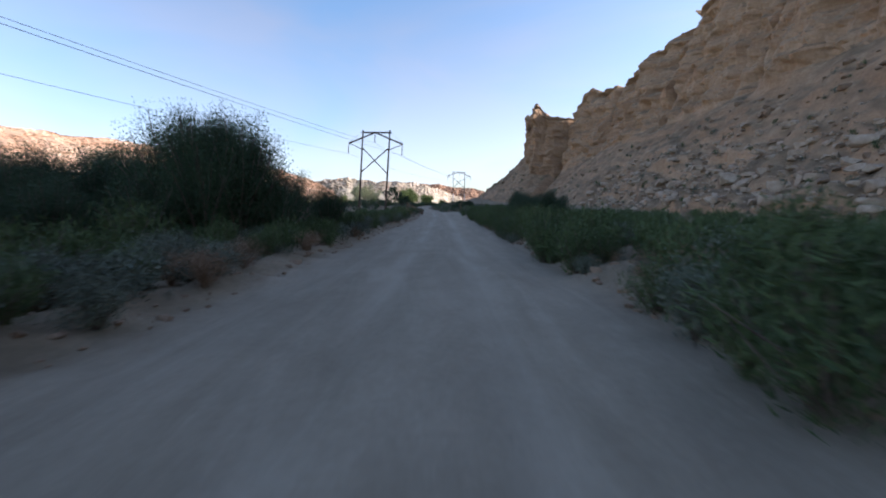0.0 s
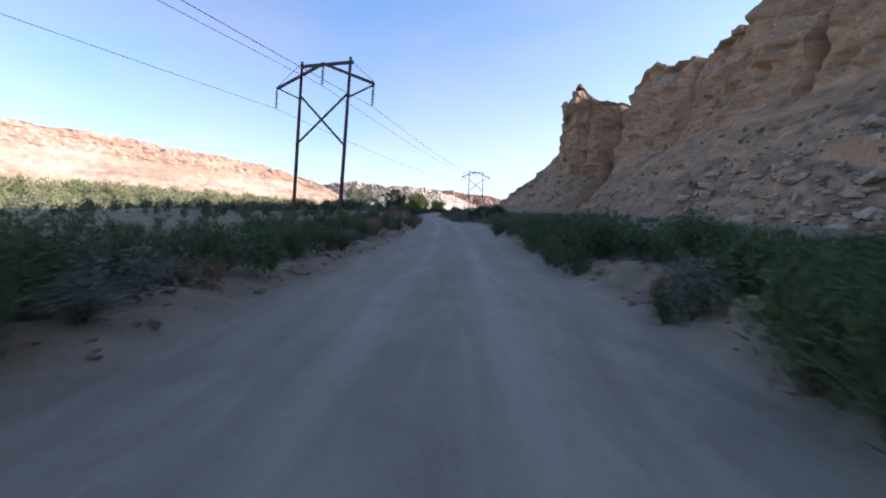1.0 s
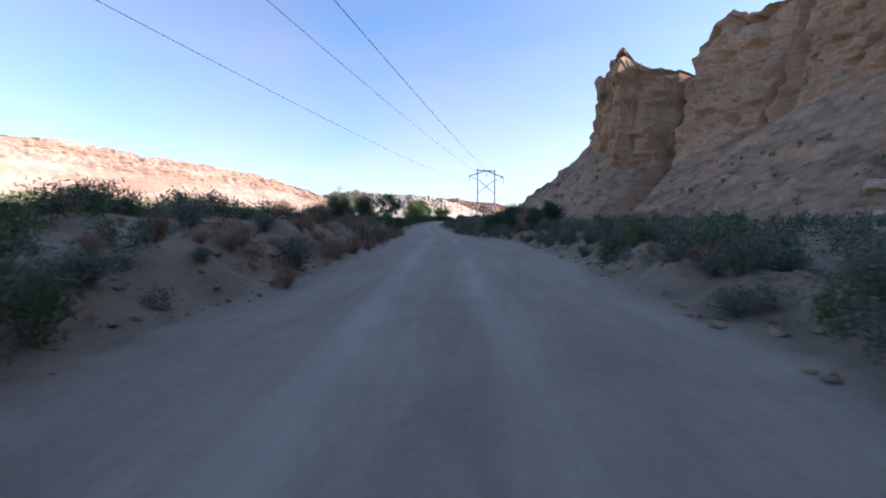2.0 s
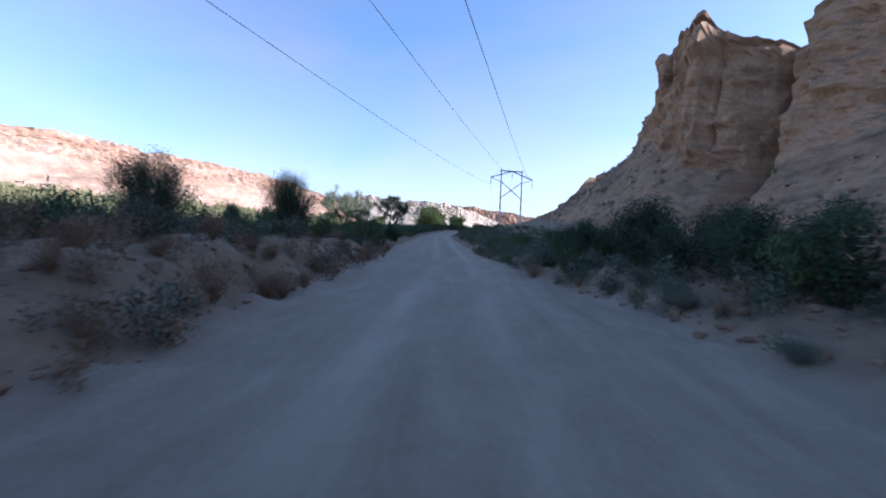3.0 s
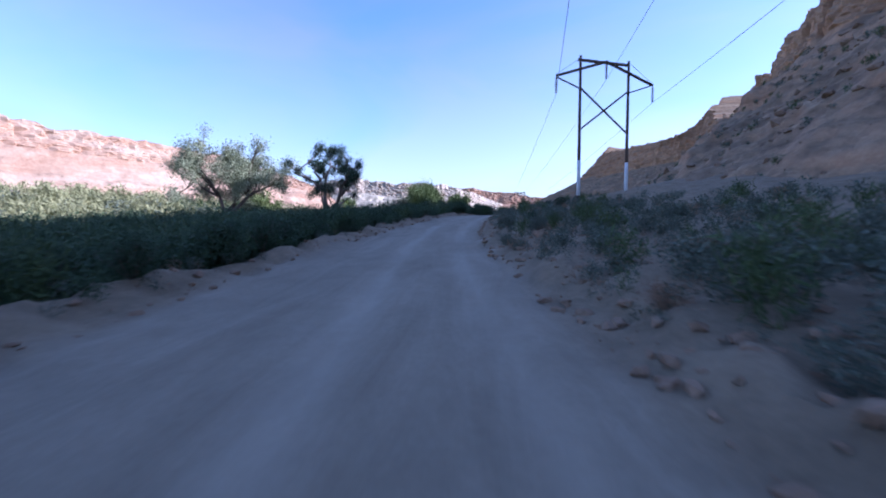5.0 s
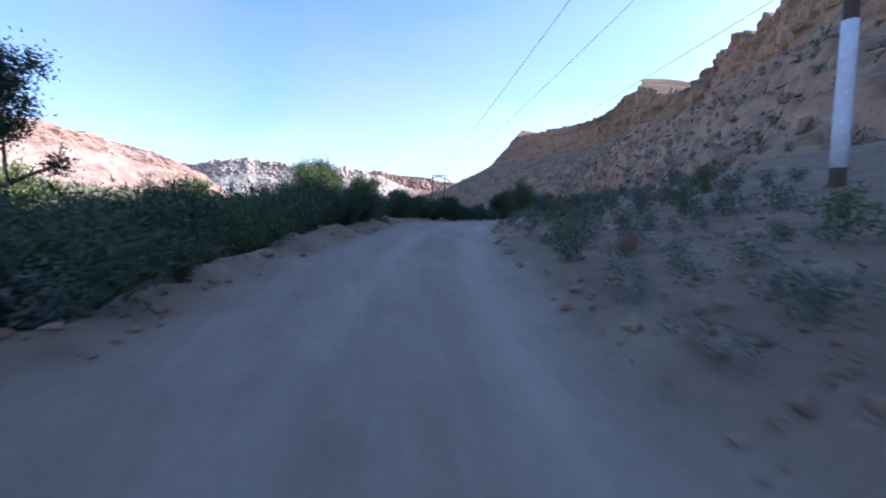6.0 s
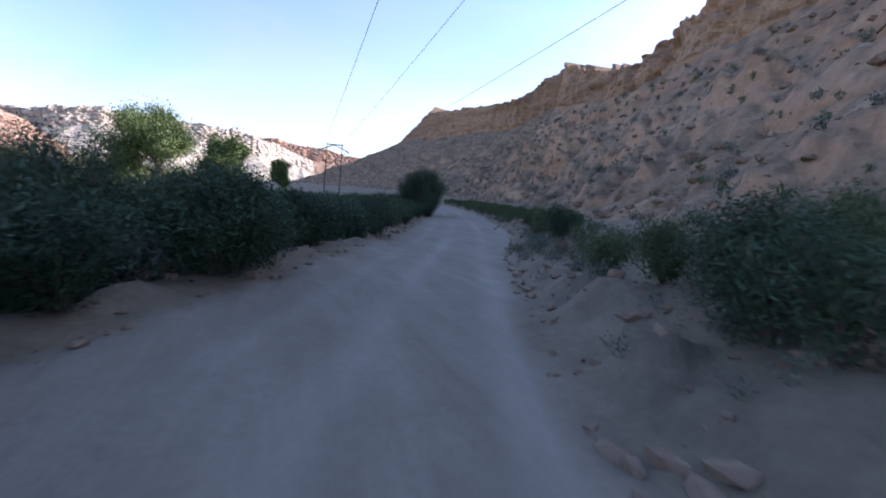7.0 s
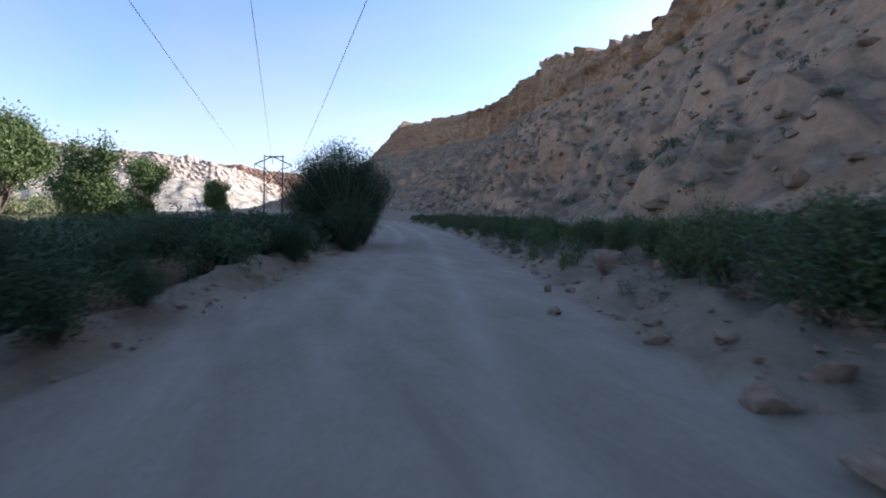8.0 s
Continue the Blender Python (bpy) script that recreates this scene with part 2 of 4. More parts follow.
def ground_material():
    """Pale dirt with gravel; grassy tint away from the road by a noise of its own."""
    m, n, l, b = material("desert_dirt", 0.97)
    pos = position(n)
    big = noise_node(n, l, pos, 0.12, 5)
    mid = noise_node(n, l, pos, 1.3, 8, 0.7)
    fine = noise_node(n, l, pos, 14.0, 8, 0.75)
    col = ramp(n, l, mid, [(0.28, (0.155, 0.122, 0.079)), (0.5, (0.255, 0.205, 0.138)), (0.72, (0.36, 0.293, 0.20))])
    col = mix(n, l, 0.5, col, ramp(n, l, fine, [(0.3, (0.5, 0.48, 0.46)), (0.7, (1, 1, 1))]), 'MULTIPLY')
    col = mix(n, l, math_node(n, l, 'MULTIPLY', big, 0.4), col, (0.22, 0.175, 0.115))
    at = n.new("ShaderNodeAttribute")
    at.attribute_name = "cover"
    grass = ramp(n, l, noise_node(n, l, pos, 0.25, 8, 0.7), [(0.35, (0.20, 0.19, 0.07)), (0.65, (0.36, 0.33, 0.16))])
    sep = n.new("ShaderNodeSeparateColor")
    l.new(at.outputs["Color"], sep.inputs[0])
    col = mix(n, l, sep.outputs[0], col, grass)
    track = noise_node(n, l, scaled(n, l, pos, (1.5, 0.22, 1)), 1.0, 8, 0.65, 0.8)
    road = ramp(n, l, track, [(0.28, (0.26, 0.220, 0.163)), (0.5, (0.315, 0.27, 0.203)), (0.72, (0.375, 0.325, 0.25))])
    road = mix(n, l, 0.4, road, ramp(n, l, fine, [(0.3, (0.6, 0.58, 0.56)), (0.65, (1, 1, 1))]), 'MULTIPLY')
    road = mix(n, l, 0.35, road, ramp(n, l, mid, [(0.32, (0.72, 0.71, 0.70)), (0.6, (1.08, 1.08, 1.08))]), 'MULTIPLY')
    road = mix(n, l, math_node(n, l, 'MULTIPLY', sep.outputs[2], 0.75), road, (0.47, 0.42, 0.335))
    col = mix(n, l, sep.outputs[1], col, road)
    sepn = n.new("ShaderNodeSeparateXYZ")
    l.new(n.new("ShaderNodeNewGeometry").outputs["Normal"], sepn.inputs[0])
    cut = ramp(n, l, sepn.outputs["Z"], [(0.55, (1, 1, 1)), (0.88, (0, 0, 0))])
    col = mix(n, l, cut, col, ramp(n, l, mid, [(0.3, (0.17, 0.122, 0.08)), (0.7, (0.30, 0.225, 0.155))]))
    l.new(col, b.inputs["Base Color"])
    bump(n, l, b, math_node(n, l, 'ADD', fine, math_node(n, l, 'MULTIPLY', mid, 1.5)), 0.7, 0.05)
    return m


MAT_GROUND = ground_material()

# ---------------------------------------------------------------- road line and ground
ROAD = [(-80, -3.0, -2.9), (-40, -1.2, -2.6), (-0.0, -0.14, -2.17), (16.1, 0.21, -1.93), (31.9, 0.52, -1.69), (46.8, 0.8, -1.52), 
        (52.1, 0.91, -1.48), (73.8, 0.64, -0.78), (78.5, 0.51, -0.71), (89.2, 0.23, -0.62), (102.1, -0.04, -0.58), (107.5, -0.58, -0.51), 
        (142.8, -3.28, 0.49), (148.3, -3.57, 0.74), (158.0, -3.31, 1.25), (164.1, -2.75, 1.57), (173.0, -1.46, 1.99), (178.1, -0.26, 2.17), 
        (187.9, 3.3, 2.09), (197.1, 7.3, 1.64), (207.1, 12.1, 1.18), (216.6, 15.9, 1.0), (223, 18.2, 0.85), (235, 22.3, 0.7), (250, 26, 0.5), 
        (265, 28.5, 0.35), (285, 30, 0.2), (310, 29, 0.1), (350, 24, 0), (400, 12, -0.2), (450, 0, -0.3), (520, -12, -0.4), (3000, -12, -0.4)]
_ys = np.arange(-80, 520, 1.0)
_k = np.ones(9) / 9
_rx = np.convolve(np.pad(np.interp(_ys, [r[0] for r in ROAD], [r[1] for r in ROAD]), 4, mode="edge"), _k, "valid")
_rz = np.convolve(np.pad(np.interp(_ys, [r[0] for r in ROAD], [r[2] for r in ROAD]), 4, mode="edge"), _k, "valid")


def road_x(y):
    return np.interp(y, _ys, _rx)


def road_z(y):
    return np.interp(y, _ys, _rz)


def knots(y, rows):
    return np.interp(y, [r[0] for r in rows], [r[1] for r in rows])


def verge_l(y):
    """Distance from the road line to its worn edge on the west side."""
    return knots(y, [(0, 3.3), (60, 3.1), (82, 3.3), (94, 3.9), (108, 4.7), (125, 4.3), (140, 3.7), (150, 3.3), (160, 2.8), (176, 2.7), (181, 3.0), (185, 4.0), (190, 3.6), (202, 3.5), (210, 3.2), (235, 3.0)])


def verge_r(y):
    return knots(y, [(0, 2.8), (20, 2.8), (38, 3.1), (60, 3.2), (82, 4.0), (94, 2.9), (107, 2.15), (125, 1.95), (150, 1.65), (168, 1.65), (181, 1.4), (191, 1.2), (200, 1.6), (209, 2.9), (240, 3.0)])


def ground_z(x, y):
    """Height of the ground: road bed, berms, banks and the flats beside them."""
    x, y = np.asarray(x, float), np.asarray(y, float)
    d = x - road_x(y)
    z0 = road_z(y)
    wob = 0.35 * vnoise(y * 0.35, d * 0 + 3.1, seed=5) + 0.2 * vnoise(y * 1.3, d * 0 + 9.7, seed=6)
    left, right = -d - verge_l(y) - wob, d - verge_r(y) - wob
    bank_l = knots(y, [(-80, 0.12), (57, 0.12), (70, 1.0), (98, 1.0), (108, 0.6), (124, 0.35), (142, 0.15), (200, 0.12), (230, 0.25)])
    fall_l = knots(y, [(-80, 0.25), (57, 0.25), (70, -0.1), (106, 0.0), (128, 0.5), (142, 1.2), (206, 1.3), (250, 0.6)])
    bank_r = knots(y, [(-80, 0.22), (57, 0.25), (71, 0.5), (90, 0.55), (104, 0.25), (134, 0.2), (152, 0.2), (200, 0.3), (300, 0.2)])
    rise_r = knots(y, [(-80, 0.0), (57, 0.0), (104, 0.04), (134, 0.07), (157, 0.12), (182, 0.22), (192, 0.17), (202, 0.10), (230, 0.08), (300, 0.05)])
    n1 = 0.10 * fbm(x * 0.9, y * 0.9, octaves=4, seed=11) + 0.25 * fbm(x * 0.08, y * 0.08, octaves=3, seed=12) * smooth(4, 14, np.abs(d))
    off = smooth(0.0, 1.0, np.maximum(left, right))
    lft = bank_l * smooth(0, knots(y, [(60, 0.65), (70, 1.7), (106, 1.7), (120, 0.7)]), left + 0.25 * vnoise(y * 2.2, d * 0 + 7.7, seed=19)) * (1 + 0.18 * vnoise(y * 0.8, d * 0.8, seed=8)) - fall_l * smooth(knots(y, [(125, 0.9), (142, 0.45)]), knots(y, [(125, 5.5), (142, 2.6), (205, 2.8), (225, 5.0)]), left) - 0.4 * smooth(15, 60, left) + knots(y, [(0, 7.0), (150, 8.0), (200, 10.5), (330, 10.5)]) * smooth(44, 190, left) * (1 - smooth(330, 480, y))
    rgt = bank_r * smooth(0, 1.2, right) * (1 + 0.35 * vnoise(y * 0.7, d * 0.7, seed=9)) - 0.25 * smooth(1.5, 4, right) * (bank_r > 0.21) * 0.6 \
        + rise_r * np.clip(right - 1.0, 0, 22)
    ragged = fbm(x * 1.7, y * 1.7, octaves=4, seed=23) * 0.22 * np.exp(-((left - 0.5) / 0.9) ** 2) * knots(y, [(60, 0.25), (70, 1.0), (106, 1.0), (120, 0.5), (250, 0.5)]) \
        + fbm(x * 1.9, y * 1.9, octaves=4, seed=24) * 0.14 * np.exp(-((right - 0.7) / 0.9) ** 2)
    rut = -0.035 * (np.exp(-((d - 0.75) / 0.22) ** 2) + np.exp(-((d + 0.85) / 0.22) ** 2)) + 0.02 * vnoise(x * 2.0, y * 0.4, seed=21) - 0.006 * d * d * (np.abs(d) < 3)
    wind = 0.13 * np.exp(-((right - 0.5) / 0.45) ** 2) * (1 + 0.9 * vnoise(y * 0.9, d * 0 + 1.5, seed=14)) + 0.10 * np.exp(-((left - 0.5) / 0.5) ** 2) * (1 + 0.9 * vnoise(y * 0.8, d * 0 + 4.5, seed=15)) * (1 - smooth(60, 70, y) * (1 - smooth(108, 118, y)))
    clod = 0.05 * fbm(x * 3.1, y * 3.1, octaves=3, seed=16) * np.exp(-((np.maximum(left, right) - 0.9) / 1.3) ** 2)
    z = wind + clod + ragged + z0 * (1 - smooth(60, 200, np.abs(d))) + rut * (1 - off) + lft + rgt + n1 * off
    return z


SHEET = {}


def ground_at(x, y):
    """Height of the built ground sheet at one place."""
    rows, cols, Z = SHEET["rows"], SHEET["cols"], SHEET["Z"]
    d = x - float(road_x(y))
    i = min(max(int(np.searchsorted(rows, y)) - 1, 0), len(rows) - 2)
    j = min(max(int(np.searchsorted(cols, d)) - 1, 0), len(cols) - 2)
    u = min(max((y - rows[i]) / (rows[i + 1] - rows[i]), 0.0), 1.0)
    v = min(max((d - cols[j]) / (cols[j + 1] - cols[j]), 0.0), 1.0)
    return float((Z[i, j] * (1 - v) + Z[i, j + 1] * v) * (1 - u) + (Z[i + 1, j] * (1 - v) + Z[i + 1, j + 1] * v) * u)


def build_ground():
    rows = np.concatenate([np.arange(-40, -4, 1.0), np.arange(-4, 262, 0.3), np.arange(262, 340, 1.5), np.geomspace(342, 4500, 50)])
    half = np.concatenate([np.arange(0, 5.2, 0.2), np.arange(5.3, 14, 0.4), np.arange(14.5, 34, 1.2), np.geomspace(36, 3500, 28)])
    cols = np.concatenate([-half[:0:-1], half])
    Y, D = np.meshgrid(rows, cols, indexing="ij")
    X = road_x(Y) + D
    Z = ground_z(X, Y)
    SHEET.update(rows=rows, cols=cols, Z=Z)
    me = mesh_from("ground", np.stack([X, Y, Z], -1).reshape(-1, 3), grid_faces(len(rows), len(cols)), MAT_GROUND, True)
    a = me.color_attributes.new("cover", 'FLOAT_COLOR', 'POINT')
    grass = smooth(18, 45, -D) * 0.9
    wob = 0.5 * fbm(X * 0.5, Y * 0.5, octaves=3, seed=31)
    bed = 1 - smooth(-0.4, 0.15, np.maximum(-D - verge_l(Y), D - verge_r(Y)) + wob * 0.4)
    rub = np.exp(-((D - 0.75) / 0.24) ** 2) + np.exp(-((D + 0.85) / 0.24) ** 2) + 0.6 * np.exp(-((D + 2.1) / 0.2) ** 2) * smooth(150, 200, Y)
    rub = 0.55 * np.clip(rub * (0.7 + 0.6 * fbm(X * 0.8, Y * 0.25, octaves=3, seed=33)), 0, 1)
    c = np.stack([grass, bed, rub, grass * 0 + 1], -1).reshape(-1)
    a.data.foreach_set("color", c.astype(np.float32))
    tagged(new("ground", me), "pale dirt road and sandy desert flats with low berms", "ground", kind="structure")


build_ground()


# ---------------------------------------------------------------- cliffs
def build_cliff(name, sections, mat, label, step=0.7, talus_rows=44, wall_rows=64, rough=1.0, seed=0, hollow=((0, 1.43),), ledge=1.0, coarse=1.0, grit=0.4, cracks=(), worn=((0, 1.0),), ribs=((0, 0.35),), knobs=((0, 0.0),)):
    """A rock wall above its debris slope. Each section: foot, wall base, rim and back, as (x, y, z).
    hollow, worn, ribs and knobs, by y: how concave the slope is, how lumpy, how deep its rills, how far outcrops stand out."""
    S = np.array(sections, float)                       # n, 4, 3
    mid = S[:, 1, :2]
    seg = np.linalg.norm(np.diff(mid, axis=0), axis=1) + 0.5 * np.linalg.norm(np.diff(S[:, 0, :2], axis=0), axis=1)
    cum = np.concatenate([[0], np.cumsum(seg)])
    u = np.linspace(0, cum[-1], int(cum[-1] / step))
    C = np.stack([[np.interp(u, cum, S[:, k, a]) for a in range(3)] for k in range(4)]).transpose(2, 0, 1)   # cols, 4, 3
    out = C[:, 0, :2] - C[:, 3, :2]
    out /= np.linalg.norm(out, axis=1)[:, None]
    t = np.linspace(0, 1, talus_rows)[:, None]
    w = np.linspace(0, 1, wall_rows)[1:, None]
    bk = np.linspace(0, 1, 14)[1:, None]
    us = u[None, :] / coarse

    def lerp(a, b, f):
        return C[None, :, a] + (C[None, :, b] - C[None, :, a]) * f[..., None]

    tal = lerp(0, 1, t + 0 * us)
    tal[..., 2] = C[None, :, 0, 2] + (C[:, 1, 2] - C[:, 0, 2])[None] * (t + 0 * us) ** knots(C[:, 0, 1], hollow)[None]
    wal = lerp(1, 2, w + 0 * us)
    bac = lerp(2, 3, bk + 0 * us)
    P = np.concatenate([tal, wal, bac], 0)
    x, y, z = P[..., 0], P[..., 1], P[..., 2]
    r = np.concatenate([t, 1 + w, 2 + bk], 0) + 0 * us
    on_wall = smooth(0.93, 1.05, r) * (1 - smooth(1.97, 2.2, r))
    on_tal = smooth(0.03, 0.25, r) * (1 - smooth(0.9, 1.02, r))
    # buttresses and clefts, bedding ledges, blocks
    flute = fbm(us * 0.08, z * 0.015, octaves=3, seed=seed + 1) * 1.9 + fbm(us * 0.32, z * 0.05, octaves=3, seed=seed + 12) * 0.7
    cleft = -np.clip(np.abs(vnoise(us * 0.13, z * 0.01, seed=seed + 2)) * -6 + 0.9, 0, 1) * 1.4
    bed = (vnoise(us * 0.03, z * 0.55, seed=seed + 3) + 0.6 * vnoise(us * 0.08, z * 1.3, seed=seed + 4)) * 0.62 * ledge * (0.6 + 1.1 * smooth(1.82, 1.95, r))
    blk = fbm(x * 0.45, y * 0.45, z * 0.45, octaves=4, seed=seed + 5) * 1.15
    split = 0
    for at, width, depth in cracks:
        split = split - depth * np.exp(-((C[None, :, 1, 1] - at + 0.5 * vnoise(z * 0.2, z * 0, seed=seed + 30)) / width) ** 4)
    push = on_wall * (flute + cleft + bed + blk + split)
    sag = np.sin(np.clip(r, 0, 1) * np.pi)
    gully = fbm(us * 0.11, r * 1.6, octaves=3, seed=seed + 6) * 1.5 * sag
    k = 0.35 / coarse ** 0.5
    rub = fbm(x * k, y * k, z * k, octaves=6, seed=seed + 7, gain=0.5) * grit * coarse ** 0.5
    lump = np.abs(fbm(x * 0.17 / coarse, y * 0.17 / coarse, z * 0.12 / coarse, octaves=3, seed=seed + 17)) * -1.3 * sag
    rill = -np.abs(fbm(us * 0.22 + 1.6 * vnoise(us * 0.07, r * 4, seed=seed + 21), r * 3.0, octaves=3, seed=seed + 13)) * knots(C[:, 0, 1], ribs)[None] * sag
    band = smooth(0.15, 0.3, vnoise(us * 0.03, z * 0.45 + 0.3 * vnoise(us * 0.1, z * 0, seed=seed + 18), seed=seed + 8)) * 1.1 * smooth(-0.2, 0.3, vnoise(us * 0.06, z * 0.1, seed=seed + 19)) + lump
    knob = smooth(-0.1, 0.5, fbm(x * 0.12, y * 0.12, z * 0.3, octaves=4, seed=seed + 22, gain=0.6)) * (0.55 + 0.45 * vnoise(us * 0.1, z * 0.9, seed=seed + 23)) * knots(C[:, 0, 1], knobs)[None] * sag
    grain = fbm(x * 1.3, y * 1.3, z * 1.3, octaves=3, seed=seed + 24) * 0.16 / coarse
    lift = on_tal * (knob + grain + (gully + rub + band) * knots(C[:, 0, 1], worn)[None] + rill)
    P[..., 0] += out[None, :, 0] * push * rough + out[None, :, 0] * lift * 0.5 * rough
    P[..., 1] += out[None, :, 1] * push * rough + out[None, :, 1] * lift * 0.5 * rough
    P[..., 2] += lift * rough + smooth(1.85, 2.0, r) * (fbm(us * 0.25, us * 0 + 2.2, octaves=4, seed=seed + 9) * 1.0 + 0.35 * vnoise(us * 0.9, us * 0, seed=seed + 10)) * rough
    P[..., 2] += smooth(1.97, 2.15, r) * (1 - smooth(2.8, 3.0, r)) * fbm(P[..., 0] * 0.22, P[..., 1] * 0.22, octaves=4, seed=seed + 20) * 1.3 * rough
    me = mesh_from(name, P.reshape(-1, 3), grid_faces(P.shape[0], P.shape[1]), mat)
    soft = np.zeros(len(me.polygons), bool)
    soft[:(talus_rows - 1) * (P.shape[1] - 1)] = True
    me.polygons.foreach_set("use_smooth", soft)
    tagged(new(name, me), label, "cliff", kind="structure")
    return P[:talus_rows]


MAIN_CLIFF = [
    # rims out of view, up to y 62, are set high to shade the road
    [(32, -140, -4), (58, -140, 20), (66, -140, 56), (170, -140, 52)],
    [(28, -40, -4), (55, -40, 20), (63, -40, 54), (170, -40, 50)],
    [(24, 20, -4), (51, 20, 19), (60, 20, 50), (170, 20, 46)],
    [(22, 56, -4), (49, 62, 18), (57, 62, 44), (160, 62, 40)],
    [(21, 84, -4), (47, 90, 17), (54.5, 91, 39), (150, 92, 34)],
    [(20, 98, -3), (44, 104, 16), (51, 105, 34.8), (140, 107, 30)],
    [(19, 108, -3), (42, 114, 14.5), (49.5, 116, 32.5), (130, 119, 25)],
    [(18.5, 114, -3), (41, 122, 13), (49.5, 124, 33), (115, 127, 22)],
    [(18, 118, -3), (40.5, 129, 12.5), (49.5, 131.5, 34.4), (105, 134, 20)],
    [(17.6, 121, -3), (39, 135, 12), (45.8, 136.3, 35.6), (95, 139, 20)],
    [(17.5, 122, -3), (39.5, 137, 11.5), (43.5, 138.7, 32), (90, 142, 19)],
    # cleft: unseen back raised above the rim to stop a sun shaft
    [(17.3, 123, -3), (58, 139.8, 3), (58.5, 141.3, 28), (90, 145, 33)],
    [(17.2, 124, -3), (58.5, 140.6, 3), (59, 142.2, 27.5), (90, 146.5, 33)],
    [(17, 125.5, -3), (35.5, 140.5, 11), (38, 141.5, 29.4), (60, 150, 16)],
    [(16.6, 127, -3), (33.4, 142, 11), (35.5, 143, 30.6), (52, 151, 16)],
    [(16.4, 128, -3), (32.6, 142.6, 11.2), (35.0, 143.8, 32.0), (46, 152, 15)],
    [(16.2, 129, -3), (31.6, 143.3, 11.5), (33.6, 144.2, 34.8), (41, 153, 15)],
    [(15.7, 132, -3), (31.3, 146, 13), (33.0, 147.2, 34.0), (42, 155, 15)],
    [(14.5, 141, -2), (32.0, 157, 17.5), (33.8, 158, 32.3), (56, 166, 17)],
    [(12, 157, 0), (35, 168, 21.5), (37.5, 170, 29), (92, 182, 22)],
    [(8.5, 170, 0.3), (42, 178.6, 24.3), (45, 180, 31), (105, 194, 26)],
    [(10, 186, 1), (43, 195.6, 24.5), (47, 197, 34), (125, 210, 30)],
    [(17, 203, 0.5), (54, 219, 24), (57, 220, 33), (145, 232, 32)],
    [(25, 222, -0.5), (64.5, 246.8, 25), (67.5, 248, 33.5), (165, 258, 33)],
    [(32, 245, -1), (67, 261, 23), (69.5, 262, 29.8), (180, 272, 32)],
    [(36, 268, -1), (75, 284, 26), (78, 285, 35), (200, 295, 36)],
    [(39.5, 296, -1), (95, 323, 33), (99, 325, 48), (220, 330, 46)],
    [(40, 330, -1), (125, 365, 44), (129, 367, 62), (240, 365, 58)],
    [(34, 370, -1), (111, 383, 33), (114, 384, 48), (240, 395, 50)],
    [(24, 410, -1), (104, 428, 34), (107, 430, 49), (240, 440, 48)],
    [(12, 455, -1), (98, 480, 34), (106, 486, 53), (240, 500, 50)],
    [(4, 490, -1), (100, 500, 38), (110.5, 503, 61), (240, 520, 52)],
    [(0, 520, -1), (88, 513, 33), (104, 516, 50), (240, 560, 48)],
    [(20, 590, -1), (125, 560, 24), (140, 560, 46), (240, 600, 44)],
]
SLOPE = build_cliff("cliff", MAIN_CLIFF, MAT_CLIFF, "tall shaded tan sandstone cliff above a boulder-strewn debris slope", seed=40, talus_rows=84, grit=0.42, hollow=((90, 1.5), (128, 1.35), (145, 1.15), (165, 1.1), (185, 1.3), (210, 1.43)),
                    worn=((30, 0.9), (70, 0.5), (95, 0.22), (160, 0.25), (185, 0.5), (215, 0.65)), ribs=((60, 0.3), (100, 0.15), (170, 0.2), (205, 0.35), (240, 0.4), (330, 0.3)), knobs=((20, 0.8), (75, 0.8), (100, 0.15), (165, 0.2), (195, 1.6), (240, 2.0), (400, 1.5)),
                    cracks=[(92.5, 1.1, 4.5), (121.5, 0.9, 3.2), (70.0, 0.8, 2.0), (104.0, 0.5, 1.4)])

MESA = [
    [(-330, -120, -3), (-390.2, -120, 42.9), (-400, -120, 58), (-700, -200, 60)],
    [(-290, 40, -3), (-333, 29.7, 40), (-340, 28, 54), (-650, -20, 56)],
    [(-240, 150, -3), (-284.7, 148.3, 37.7), (-292, 148, 51), (-600, 120, 53)],
    [(-190, 230, -3), (-233.9, 238.6, 36.3), (-241, 240, 49), (-560, 240, 51)],
    [(-158, 285, -3), (-200.1, 297.9, 35.5), (-207, 300, 48), (-520, 330, 50)],
    [(-128, 325, -3), (-165.8, 342.2, 32.6), (-172, 345, 44), (-480, 420, 47)],
    [(-108, 362, -3), (-144.1, 386.1, 31.8), (-150, 390, 43), (-450, 480, 45)],
    [(-92, 392, -3), (-129, 416.1, 28.9), (-135, 420, 39), (-430, 520, 41)],
    [(-82, 410, -3), (-108.7, 428.9, 22.2), (-113, 432, 30), (-410, 560, 33)],
    [(-76, 425, -3), (-98.4, 446.5, 16.3), (-102, 450, 22), (-400, 600, 25)],
    [(-72, 445, -3), (-94.4, 488, 4.4), (-98, 495, 6), (-390, 660, 8)],
]
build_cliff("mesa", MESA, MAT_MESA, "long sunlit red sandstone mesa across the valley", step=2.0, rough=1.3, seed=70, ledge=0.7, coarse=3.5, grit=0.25)

